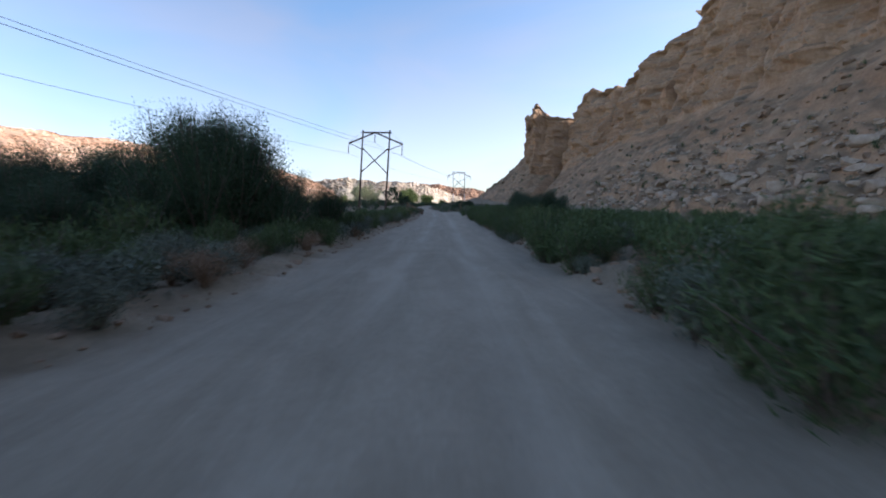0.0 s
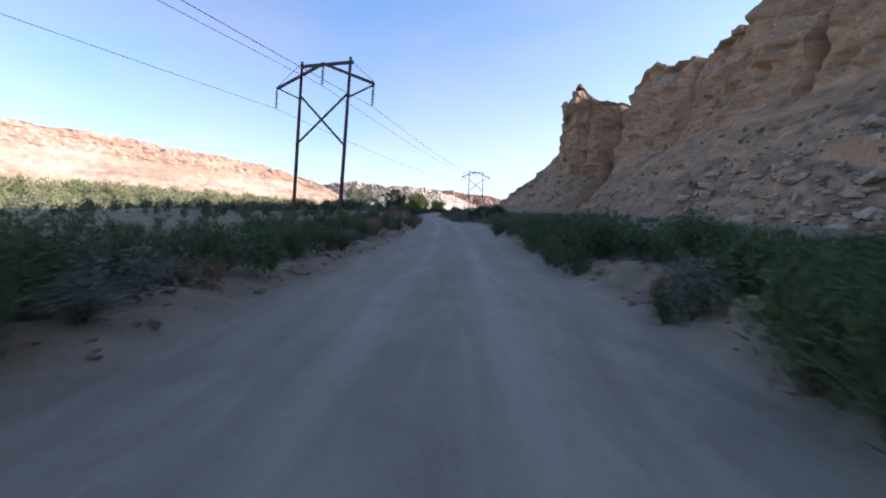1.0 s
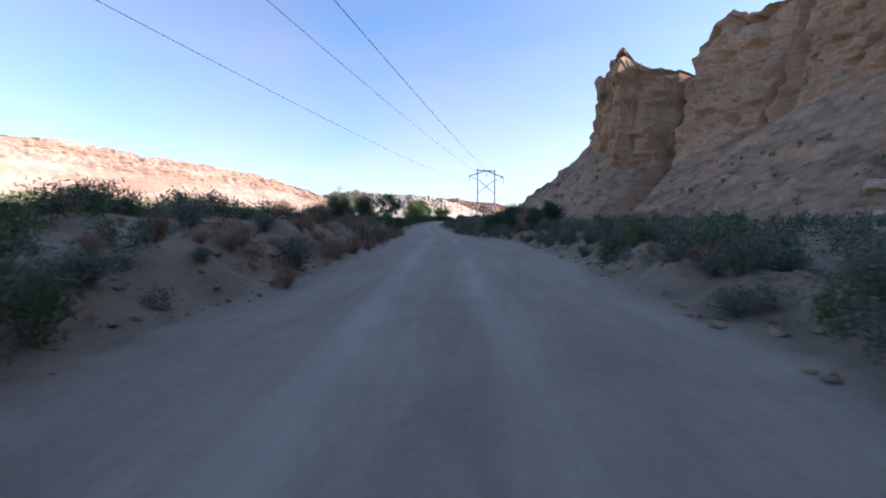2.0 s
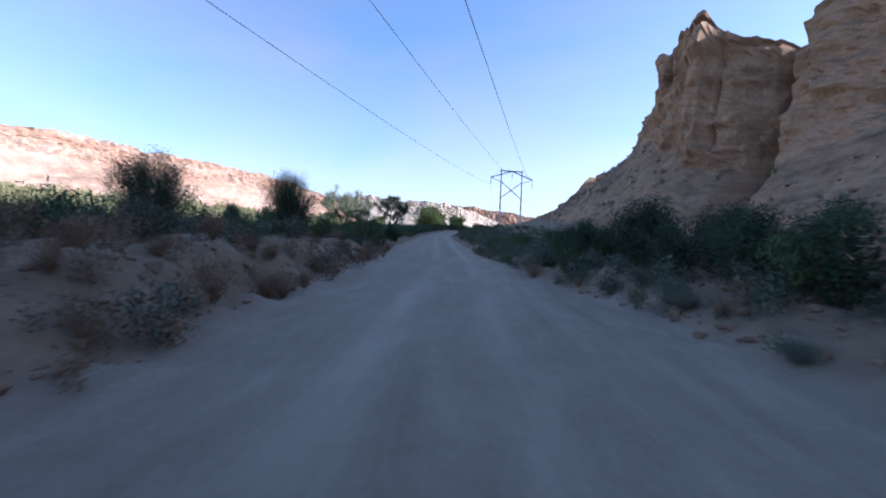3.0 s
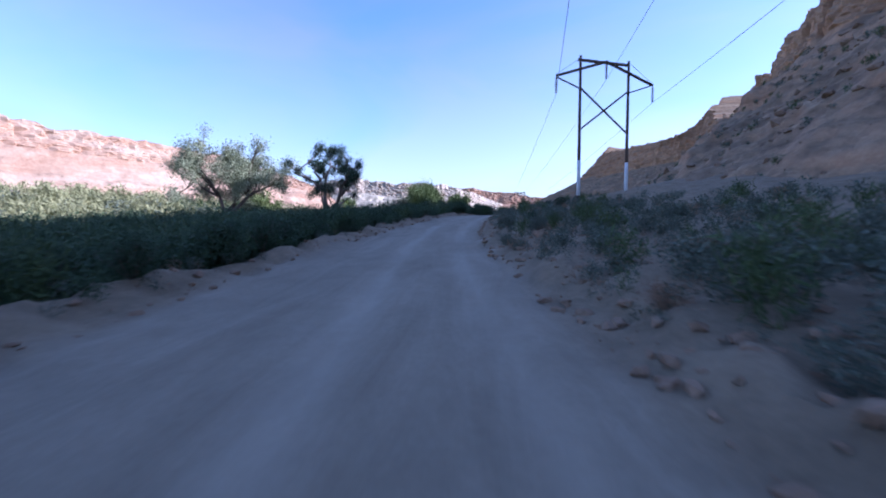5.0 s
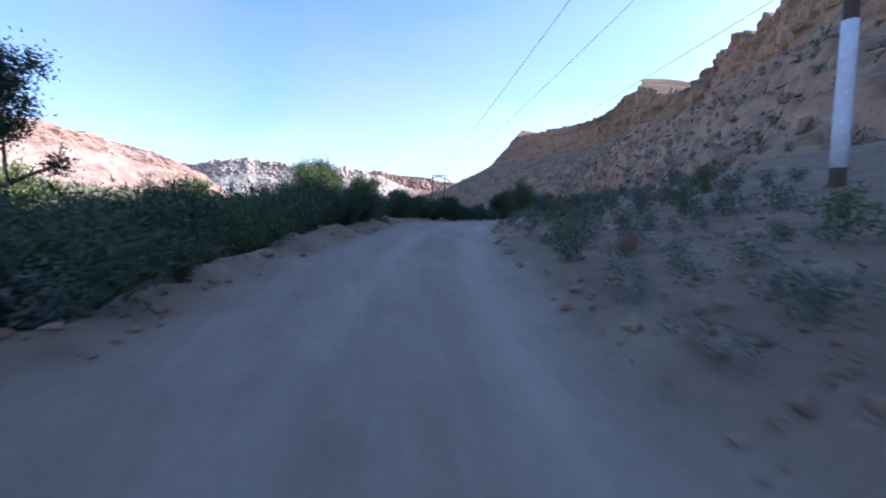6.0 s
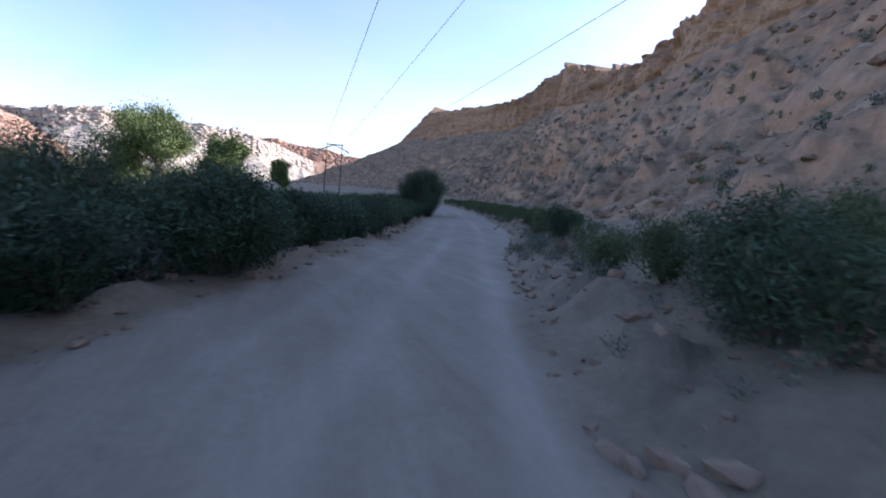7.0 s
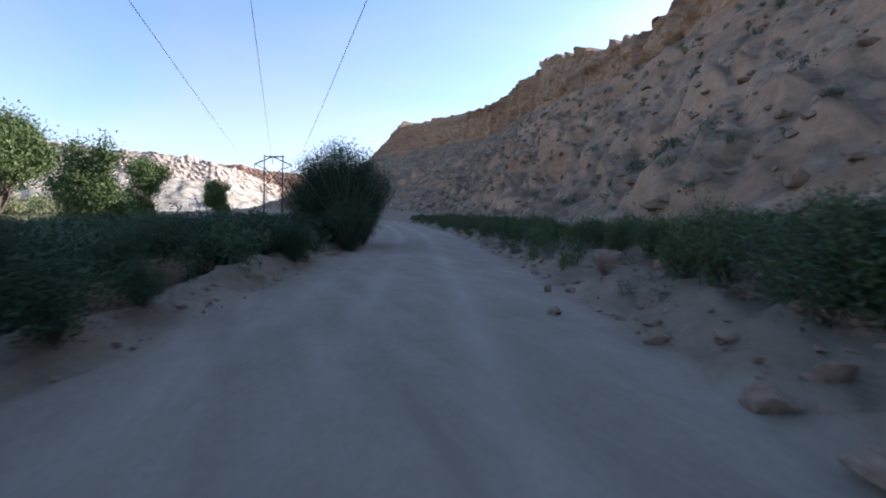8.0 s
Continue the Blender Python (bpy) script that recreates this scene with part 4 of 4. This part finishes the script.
BIG_BUSHES = [
    ("dark", -5.9, 17.8, 3.2, 0.9), ("dark", -8.5, 19.3, 3.9, 0.9), ("dark", -12.0, 16.9, 4.2, 1.0), ("dark", -17.5, 15.9, 4.5, 1.0), ("dark", -14.0, 15.6, 4.2, 0.9), ("dark", -10.0, 14.6, 3.9, 0.9), ("dark", -9.6, 11.2, 2.6, 1.0), ("green", -7.4, 7.3, 1.5, 1.1),
    ("dark", -6.9, 13.3, 4.5, 0.75), ("dark", -8.9, 15.5, 3.6, 0.9), ("dark", -11.4, 12.1, 3.2, 0.9), ("dark", -14.4, 14.1, 3.3, 0.9), ("dark", -6.5, 16.5, 2.6, 0.9),
    ("green", -6.3, 9.2, 1.6, 1.0), ("green", -5.5, 11.3, 1.3, 1.0), ("sage", -5.2, 8.4, 0.9, 1.2),
    ("dark", 6.8, 30.2, 2.3, 1.3), ("dark", 8.8, 31.6, 2.1, 1.2), ("dark", 4.5, 22.4, 1.75, 0.9), ("dark", 4.7, 24.4, 1.9, 0.9), ("dark", 5.1, 27.2, 2.0, 0.9), ("dark", 6.4, 25.4, 2.1, 0.9),
    ("dark", -6.3, 95.4, 2.9, 0.8), ("green", -6.1, 105.7, 2.3, 0.8), ("green", -5.5, 108.3, 1.5, 0.9),
    ("dark", 5.1, 90.0, 2.0, 0.95), ("dark", 6.6, 104.2, 1.5, 1.0), ("dark", 7.0, 96.0, 1.3, 1.0), ("green", 6.4, 108.3, 1.4, 0.9),
    ("dark", -4.2, 187.2, 3.0, 0.9), ("dark", -5.7, 183.0, 2.6, 1.0), ("lush", 3.7, 182.5, 1.8, 0.75), ("dark", 4.1, 184.8, 1.2, 0.9), ("sage", 5.0, 185.3, 1.2, 0.9), ("dark", 4.7, 186.6, 1.2, 0.9), ("sage", 4.2, 181.0, 0.8, 1.3), ("sage", 5.3, 180.6, 0.8, 1.2),
    ("dark", -6.3, 14.2, 4.9, 0.7), ("dark", -7.9, 14.0, 5.0, 0.75), ("dark", -7.2, 15.4, 4.9, 0.8),
    ("green", -3.5, 52.2, 1.3, 1.1), ("green", -4.3, 52.8, 1.4, 1.1), ("dark", -5.0, 51.5, 1.3, 1.1), ("dark", -11.2, 108.5, 2.8, 0.9), ("dark", -12.6, 107.5, 2.3, 1.0), ("green", -9.8, 110.0, 2.2, 0.9), ("dark", -8.0, 117.0, 2.2, 1.0), ("green", -9.4, 118.5, 2.4, 0.9), ("dark", -13.7, 104.5, 2.0, 1.0),
    ("lush", 4.4, 51.2, 1.2, 1.1), ("lush", 5.4, 50.6, 1.3, 1.1), ("lush", 4.8, 53.0, 1.2, 1.1), ("lush", 5.3, 54.7, 1.2, 1.1),
    ("lush", 4.6, 37.6, 1.1, 1.1), ("lush", 4.7, 39.0, 1.2, 1.1), ("lush", 5.0, 36.0, 1.3, 1.1), ("lush", 4.3, 34.4, 1.0, 1.1), ("lush", 4.3, 35.6, 0.9, 1.1),
    ("dark", 4.8, 100.6, 1.6, 0.8), ("green", 5.4, 99.8, 1.4, 0.8), ("sage", 3.4, 95.2, 1.0, 1.1), ("green", 3.9, 96.2, 1.0, 1.0), ("sage", 3.0, 94.4, 0.7, 1.2), ("dark", 3.9, 93.3, 1.5, 0.85), ("dark", 4.6, 93.9, 1.7, 0.9), ("lush", 5.2, 95.0, 1.6, 0.9), ("dry", 2.9, 93.5, 0.6, 1.2), ("sage", 3.6, 94.6, 0.8, 1.2), ("dry", 3.0, 96.4, 0.6, 1.2),
    ("sage", -0.7, 152.4, 0.8, 1.2), ("dark", 0.4, 153.2, 0.6, 1.1), ("dark", -0.4, 156.3, 0.5, 1.1), ("sage", 1.0, 151.8, 0.8, 1.2), ("dark", 4.2, 166.0, 1.0, 1.1), ("sage", 0.2, 150.6, 0.7, 1.2),
    
    ("dark", 17.0, 228.2, 3.0, 0.9),
    ("dark", 5.9, 95.2, 1.4, 1.0), ("dark", 5.2, 90.6, 1.3, 1.1), ("dark", 4.7, 109.2, 1.2, 1.1), ("dark", 6.8, 104.0, 1.3, 1.2),
    ("dark", -0.5, 199.0, 4.2, 0.75), ("dark", -2.5, 201.2, 4.4, 0.75), ("dark", 1.0, 201.4, 3.6, 0.85), ("dark", -4.2, 203.0, 3.2, 0.8), ("dark", -1.6, 196.5, 3.0, 0.8),
    ("dark", 7.4, 190.5, 1.35, 0.95), ("dark", 7.0, 190.1, 1.1, 1.0), ("dark", 6.85, 189.5, 1.1, 0.9), ("lush", 7.9, 190.2, 1.3, 0.9), ("lush", 8.2, 192.2, 1.0, 1.1), ("lush", 8.3, 193.4, 0.9, 1.1), ("dry", 9.0, 192.8, 0.7, 1.1), ("sage", 8.4, 191.6, 0.7, 1.1),
    ("lush", 17.0, 209.0, 1.3, 1.1), ("lush", 17.9, 210.0, 1.3, 1.1), ("lush", 18.6, 211.4, 1.2, 1.1), ("lush", 19.6, 213.2, 1.1, 1.1), ("lush", 16.6, 208.1, 1.2, 1.0), ("lush", 20.4, 215.0, 1.0, 1.1), ("dark", 4.0, 93.0, 1.25, 0.9), ("dark", 4.9, 94.2, 1.3, 0.9), ("green", 3.6, 92.0, 0.9, 1.0), ("green", 4.4, 97.4, 1.2, 0.8), ("dark", -6.6, 88.2, 2.3, 0.85),
    ("dry", -3.3, 54.2, 0.85, 1.1), ("dry", -3.6, 55.3, 1.0, 1.1), ("dry", -3.4, 56.6, 0.95, 1.1), ("dry", -3.8, 58.0, 1.0, 1.1), ("dry", -4.3, 55.0, 1.0, 1.1), ("dry", 10.9, 215.6, 0.75, 1.1), ("dry", 10.1, 214.6, 0.8, 1.1),
    ("dry", -4.0, 30.5, 0.8, 1.1), ("dry", -4.6, 32.0, 0.9, 1.1), ("dry", 4.9, 82.5, 1.3, 1.0), ("dark", 5.6, 84.5, 1.5, 1.1), ("dark", 5.1, 81.2, 1.2, 1.0), ("dark", 5.2, 86.0, 1.5, 1.0), ("dark", 6.5, 83.6, 1.8, 1.0), ("dark", 4.9, 87.8, 1.4, 1.0), ("dark", 6.2, 88.4, 1.7, 1.0), ("dark", 6.8, 86.2, 1.7, 1.0), ("dark", 11.5, 199.1, 1.3, 1.0), ("green", 12.4, 201.6, 0.9, 0.9), ("dark", 4.6, 206.8, 2.9, 0.9), ("dark", 3.2, 205.2, 3.0, 0.9), ("dark", 5.8, 209.4, 2.7, 0.9), ("dark", 2.0, 207.5, 3.2, 0.9), ("dark", 7.0, 212.4, 2.2, 0.9), ("dark", 16.8, 209.2, 1.15, 1.1), ("green", 18.2, 211.6, 1.0, 1.1),
    ("green", 17.8, 210.8, 0.95, 1.1), ("green", 20.2, 216.0, 1.0, 1.2), ("green", 22.4, 221.0, 1.1, 1.1), ("dark", -7.0, 185.0, 3.6, 0.8), ("dark", -5.4, 190.5, 3.9, 0.7),
    ("dark", -8.5, 194.0, 3.6, 0.9), ("dark", -3.6, 193.0, 2.8, 0.9), ("dark", -9.6, 181.0, 3.4, 0.9),
    ("dark", 15.9, 225.2, 4.6, 0.92), ("dark", 16.9, 226.6, 4.2, 0.8), ("dark", 14.8, 226.0, 4.0, 0.75), ("dark", 15.8, 223.9, 2.3, 1.1),
    ("dark", -5.2, 14.6, 2.6, 0.9), ("dark", -7.8, 12.2, 2.9, 0.95), ("dark", -10.4, 13.6, 3.2, 0.95), ("dark", -13.0, 11.6, 3.5, 1.0), ("dark", -16.0, 12.6, 4.0, 1.0),
    ("dark", -9.8, 9.2, 2.3, 1.0), ("dark", -12.2, 9.0, 2.4, 1.0), ("dark", -5.0, 20.5, 2.6, 0.9), ("dark", -19.5, 14.6, 3.4, 1.0), ("dark", -15.0, 17.6, 3.6, 0.9),
    ("green", -5.6, 6.4, 1.2, 1.2), ("sage", -4.9, 5.2, 0.9, 1.2), ("green", -6.6, 5.6, 1.3, 1.1), ("sage", -4.7, 7.1, 0.8, 1.2), ("green", -8.2, 6.2, 1.5, 1.2),
]
for i, (k, x, y, h, w) in enumerate(BIG_BUSHES):
    plant(k, x, y, h, w, i, i * 77.0)


BOULDERS = [(19.4, 214.4, 0.42), (13.2, 221.9, 0.3), (-2.2, 185.4, 0.36), (19.0, 212.6, 0.24), (18.2, 210.9, 0.28), (17.4, 209.6, 0.2),
                                  (4.1, 36.8, 0.3), (4.3, 39.5, 0.26), (4.0, 41.6, 0.2), (4.4, 52.6, 0.22), (-4.2, 196.4, 0.25), (3.4, 7.4, 0.22), (15.3, 208.75, 0.19), (15.8, 208.6, 0.2), (15.15, 208.1, 0.22), (16.3, 210.4, 0.15), (16.0, 211.9, 0.13), (17.0, 213.4, 0.16)]


def kind_at(y, d, r):
    u = r.random()
    if d < 0:
        if y < 66:
            return "green" if u < 0.45 else "sage" if u < 0.86 else "dry"
        if y < 112:
            if abs(d) < 5.4:
                return "dry" if u < 0.85 else "sage"
            return "dark" if u < 0.35 and abs(d) > 8 else "sage" if u < 0.72 else "green" if u < 0.82 else "dry"
        return "dark" if u < 0.72 else "green" if u < 0.9 else "sage"
    if y < 60:
        return "green" if u < 0.75 else "sage" if u < 0.92 else "dry"
    if y < 168:
        return "sage" if u < 0.76 else "green" if u < 0.86 else "dry"
    if y > 206:
        return "green" if u < 0.72 else "sage" if u < 0.9 else "dry"
    return "sage" if u < 0.78 else "green" if u < 0.84 else "dry"


def density(y, d):
    """Shrubs per square metre."""
    a = abs(d)
    if d < 0:
        if y < 66:
            return 2.2 if a < 6 else 1.5 if a < 9 else 0.8
        if y < 108:
            return 1.3 if a < 5.2 else 0.3 if a < 8 else 1.7
        if y < 142:
            return 0.9 if a < 7 else 1.3
        return 1.5 if a < 9 else 1.2
    if y < 62:
        return 2.4 if a < 6 else 1.5 if a < 9 else 0.8
    if y > 206:
        return 3.0 if a < 6.5 else 1.4
    if y > 196:
        return 2.0 if a < 3.4 else 0.45
    if y > 166:
        return 1.1 if a < 9 else 0.6
    if y > 138:
        return 1.6 if a < 9 else 0.9
    return 2.8 if a < 6 else 1.6 if a < 9 else 0.9


def height_at(kind, y, d, r):
    base = {"sage": 0.75, "green": 1.05, "dark": 1.7, "dry": 0.6}[kind]
    if d < 0 and 66 < y < 106:
        base *= 1.12
    if d < 0 and y > 136:
        base *= 1.7
    if d > 0 and y >= 198:
        base *= 0.72
    if d > 0 and 60 < y < 198:
        base *= 0.85 if y < 138 else 0.82 if y < 168 else 0.72
    return base * r.uniform(0.55, 1.25)


def top_limit(y):
    """How far brush tops on the west side stand above the road bed."""
    return knots(y, [(0, 1.75), (20, 1.5), (66, 1.5), (70, 2.6), (104, 2.5), (120, 1.9), (140, 1.25), (150, 1.1), (164, 1.15), (180, 1.7), (194, 2.0), (202, 1.85), (216, 1.6), (228, 1.5), (262, 1.6)])


CLEAR = np.array([(12.4, 172.0), (11.4, 172.2), (7.0, 173.4), (8.0, 172.6), (6.3, 172.0), (10.4, 171.0), (9.2, 171.4)] + [(b[0], b[1]) for b in BOULDERS] + [(b[1], b[2]) for b in BIG_BUSHES if b[0] == "dry"])
near, stuff = {}, {}
for y0 in np.arange(2, 262, 1.0):
    for side in (-1, 1):
        edge = float(verge_l(y0) + (0.3 if y0 < 66 else 0.25 if y0 > 136 else -0.5 if y0 < 110 else 0.3) if side < 0 else verge_r(y0) + (-0.3 if y0 < 62 else -0.3 if 78 < y0 < 112 else 0.1 if y0 > 196 else 0.3))
        for a, b in ((edge, edge + 1.2), (edge + 1.2, edge + 2.4), (edge + 2.4, 9), (9, 14), (14, 22), (22, 36)):
            thin = 1.0 if b < 15 else 0.6 if b < 30 else 0.35
            for _ in range(rng.poisson(density(y0, side * (a + 0.5)) * thin * (b - a))):
                y, d = y0 + rng.random(), side * rng.uniform(a, b)
                x = float(road_x(y)) + d
                if d > 0 and x > float(np.interp(y, [0, 100, 140, 165, 200, 240, 260], [22, 19, 15, 7, 17, 32, 36])):
                    continue
                if ((CLEAR - (x, y + 0.5)) ** 2).sum(1).min() < 1.1:
                    continue
                k = kind_at(y, d, rng)
                h = height_at(k, y, d, rng)
                if d > 0 and d < edge + 0.6 and y > 62:
                    h *= 0.7
                if d > 4.6 and y < 66:
                    h = min(h, max(0.3, float(road_z(y) + 1.2 * rng.uniform(0.7, 1.05) - ground_at(x, y))))
                if d < 0:
                    h = min(h, float(road_z(y) + top_limit(y) * rng.uniform(0.5, 1.08) - ground_at(x, y)))
                    if h < 0.25:
                        continue
                if abs(d) < 7.0 and near.get(k, 0) < 290 and rng.random() < 0.6:
                    near[k] = near.get(k, 0) + 1
                    plant(k, x, y, h, rng.uniform(0.85, 1.25), int(rng.integers(4)), rng.uniform(0, 360))
                else:
                    stuff.setdefault(k, []).append((x, y, ground_at(x, y) - 0.05, h, abs(d)))
# small tufts on the bare verges
for _ in range(5600):
    y = rng.uniform(3, 255)
    side = -1 if rng.random() < 0.3 else 1
    d = side * (float(verge_l(y) if side < 0 else verge_r(y)) + 0.35 + 5.0 * rng.random() ** 1.2)
    x = float(road_x(y)) + d
    stuff.setdefault("sage" if rng.random() < 0.7 else "dry", []).append((x, y, ground_at(x, y) - 0.02, rng.uniform(0.12, 0.385), 5))
# shrubs on the debris slope and the open field across the valley
for _ in range(2400):
    i, j = int(rng.integers(4, 80)), int(60 + (SLOPE.shape[1] - 140) * rng.random() ** 0.8)
    x, y, z = SLOPE[i, j]
    if 70 < y < 168 and rng.random() < 0.6:
        continue
    stuff.setdefault("sage" if rng.random() < 0.7 else "green", []).append((x, y, z - 0.1, rng.uniform(0.4, 1.1), 30))
for _ in range(1300):
    y = rng.uniform(30, 430)
    foot = float(np.interp(y, [40, 150, 230, 285, 325, 362, 392, 425], [-290, -240, -190, -158, -128, -108, -92, -76]))
    x = foot + 8 + 90 * rng.random() ** 1.3
    if x > float(road_x(y)) - 34:
        continue
    tall = rng.uniform(2.2, 5.0) if rng.random() < 0.7 else rng.uniform(5.0, 8.0)
    stuff.setdefault("willow" if rng.random() < 0.8 else "green", []).append((x, y, ground_at(x, y) - 0.1, tall, 60))

for _ in range(520):
    y = rng.uniform(70, 330)
    x = rng.uniform(-115, -47)
    if x > float(np.interp(y, [70, 250, 330], [-52, -47, -30])):
        continue
    tall = rng.uniform(1.8, 3.6) if y < 150 else rng.uniform(2.6, 5.6)
    stuff.setdefault("willow" if rng.random() < 0.85 else "sage", []).append((x, y, ground_at(x, y) - 0.1, tall, 60))

STUFF_LABEL = {"sage": "spread of grey-green sagebrush over the flats", "green": "thick green greasewood brush over the flats",
               "dark": "dense dark tamarisk thicket along the river side", "dry": "scattered dry tan brush over the flats",
               "willow": "yellow-green sunlit willows and grass across the valley floor"}
for k, places in stuff.items():
    mat = KINDS[k][7]
    leaves = []
    for _, foliage in SHRUBS[k]:
        co = np.empty(len(foliage.vertices) * 3)
        foliage.vertices.foreach_get("co", co)
        leaves.append(co.reshape(-1, 3, 3))
    V = []
    for i, (x, y, z, h, far) in enumerate(places):
        co = leaves[i % 4]
        m, grow = (420, 1.85) if far < 9 else (170, 2.7) if far < 20 else (140 if k == "willow" else 80, 3.8)
        if h < 0.39:
            m, grow = 110, 2.2
        grow *= 0.75 if k == "willow" else 1.0
        big = min(2.2, max(1.0, h / 0.9))
        m, grow = int(m * big), grow / big ** 0.8
        sel = co[rng.choice(len(co), min(m, len(co)), replace=False)]
        c = sel.mean(1, keepdims=True)
        sel = c + (sel - c) * grow
        a = rng.uniform(0, 6.28)
        R = np.array([[math.cos(a), -math.sin(a), 0], [math.sin(a), math.cos(a), 0], [0, 0, 1]])
        V.append((sel.reshape(-1, 3) @ R.T) * h + np.array([x, y, z]))
    V = np.concatenate(V)
    tagged(new(NAMES[k] + "_cover", mesh_from(NAMES[k] + "_cover", V, np.arange(len(V)).reshape(-1, 3), mat)), STUFF_LABEL[k], "brush", kind="stuff")


# ---------------------------------------------------------------- stones
def stone_mesh(seed, worn=True):
    """An angular broken block: the hull of scattered points, edges lightly worn."""
    r = np.random.default_rng(500 + seed)
    bm = bmesh.new()
    ax = r.uniform(0.65, 1.1, 3) * np.array([1.1, 0.9, 0.65])
    for _ in range(16):
        p = r.uniform(-1, 1, 3)
        p /= np.abs(p).max() ** 0.75 * np.linalg.norm(p) ** 0.25
        bm.verts.new(p * ax * r.uniform(0.75, 1.0))
    bmesh.ops.convex_hull(bm, input=bm.verts)
    loose = [v for v in bm.verts if not v.link_faces]
    bmesh.ops.delete(bm, geom=loose, context='VERTS')
    if worn:
        bmesh.ops.bevel(bm, geom=list(bm.edges), offset=0.05, segments=1, affect='EDGES')
    me = bpy.data.meshes.new("stone")
    bm.to_mesh(me)
    bm.free()
    me.materials.append(MAT_STONE)
    return me


STONES = [stone_mesh(i) for i in range(6)]
BLOCKS = [stone_mesh(i + 40) for i in range(6)]
for me in BLOCKS:
    me.materials[0] = MAT_BLOCK
ROUGH_STONES = [stone_mesh(i + 20, False) for i in range(6)]


def stone(x, y, size, i, sink=0.25):
    ob = new("boulder", STONES[i % 6])
    ob.matrix_basis = pose(x, y, ground_at(x, y) + size * (0.45 - sink), 0, 0, i * 53.0) @ Matrix.Scale(size, 4)
    return tagged(ob, "tan sandstone boulder on the road verge", "boulder", "roadside boulders")


for i in range(170):
    y = float(rng.uniform(5, 250))
    side = -1 if rng.random() < 0.42 else 1
    d = side * (float(verge_l(y) if side < 0 else verge_r(y)) + float(rng.uniform(0.0, 2.2)))
    stone(float(road_x(y)) + d, y, float(rng.uniform(0.05, 0.17) * (1.9 if rng.random() < 0.1 else 1)), i)


def stone_cover(name, places, label, mat=MAT_STONE):
    """Many stones in one mesh; places: x, y, z, size."""
    base = []
    for me in ROUGH_STONES:
        co = np.empty(len(me.vertices) * 3)
        me.vertices.foreach_get("co", co)
        base.append((co.reshape(-1, 3), [list(p.vertices) for p in me.polygons]))
    V, F, o = [], [], 0
    for i, (x, y, z, size) in enumerate(places):
        co, fs = base[i % 6]
        a = rng.uniform(0, 6.28)
        R = np.array([[math.cos(a), -math.sin(a), 0], [math.sin(a), math.cos(a), 0], [0, 0, 1]])
        V.append(co @ R.T * size + np.array([x, y, z]))
        F.extend([[q + o for q in f] for f in fs])
        o += len(co)
    tagged(new(name, mesh_from(name, np.concatenate(V), F, mat)), label, "stones", kind="stuff")


places = []
for _ in range(14000):
    y = rng.uniform(2, 255)
    side = -1 if rng.random() < 0.36 else 1
    d = side * (float(verge_l(y) if side < 0 else verge_r(y)) - 0.15 + 5.5 * rng.random() ** 1.6)
    x = float(road_x(y)) + d
    sz = 0.02 + 0.11 * rng.random() ** 3
    places.append((x, y, ground_at(x, y) + sz * 0.2, sz))
stone_cover("verge_gravel", places, "loose gravel and small stones along the road verge")
places = []
for _ in range(480):
    y = rng.uniform(64, 112)
    d = -float(verge_l(y)) - rng.uniform(-0.3, 1.3)
    x = float(road_x(y)) + d
    sz = 0.03 + 0.13 * rng.random() ** 3
    places.append((x, y, ground_at(x, y) + sz * 0.15, sz))
stone_cover("bank_stones", places, "sandstone blocks sticking out of the cut earth bank")
places = []
for _ in range(11000):
    i, j = int(3 + 76 * rng.random() ** 1.3), int(rng.integers(40, SLOPE.shape[1] - 90))
    x, y, z = SLOPE[i, j]
    if 70 < y < 168 and rng.random() < 0.7:
        continue
    sz = 0.10 + 0.75 * rng.random() ** 5
    places.append((x, y, z + sz * 0.1, sz))
col_at = [int(np.argmin(np.abs(SLOPE[0, :, 1] - q))) for q in (24, 90, 150, 260)]
stone_cover("slope_rubble", places, "tan sandstone blocks strewn over the debris slope")
places = []
for _ in range(2600):
    i, j = int(2 + 60 * rng.random() ** 1.5), int(rng.integers(col_at[0], col_at[1]))
    x, y, z = SLOPE[i, j]
    sz = 0.15 + 0.8 * rng.random() ** 4
    places.append((x + rng.normal() * 0.5, y + rng.normal() * 0.5, z + sz * 0.1, sz))
stone_cover("boulder_field", places, "pale broken sandstone rubble at the foot of the cliff", MAT_BLOCK)
for i in range(130):
    r_, c_ = int(4 + 50 * rng.random() ** 1.3), int(rng.integers(col_at[0], col_at[1]) if i < 112 else rng.integers(col_at[2], col_at[3]))
    x, y, z = SLOPE[r_, c_]
    ob = new("fallen_block", BLOCKS[i % 6])
    sz = float((0.45 + 1.2 * rng.random() ** 2) * (1.0 if i < 112 else 0.45))
    ob.matrix_basis = pose(x, y, z + sz * 0.15, rng.uniform(-20, 20), rng.uniform(-20, 20), i * 41.0) @ Matrix.Scale(sz, 4)
    tagged(ob, "large fallen sandstone block on the debris slope", "boulder", "fallen blocks")

juniper = new("juniper")
part("branchwork", SHRUBS["tall"][1][0], None, juniper)
part("foliage", SHRUBS["tall"][1][1], None, juniper)
juniper.matrix_basis = pose(56.0, 138.8, 29.2) @ Matrix.Diagonal((2.6, 2.6, 3.0, 1))
tagged(juniper, "small dark juniper growing on the cliff rim", "tree")

for i, (x, y, size) in enumerate(BOULDERS):
    stone(x, y, size, i + 3, 0.2)
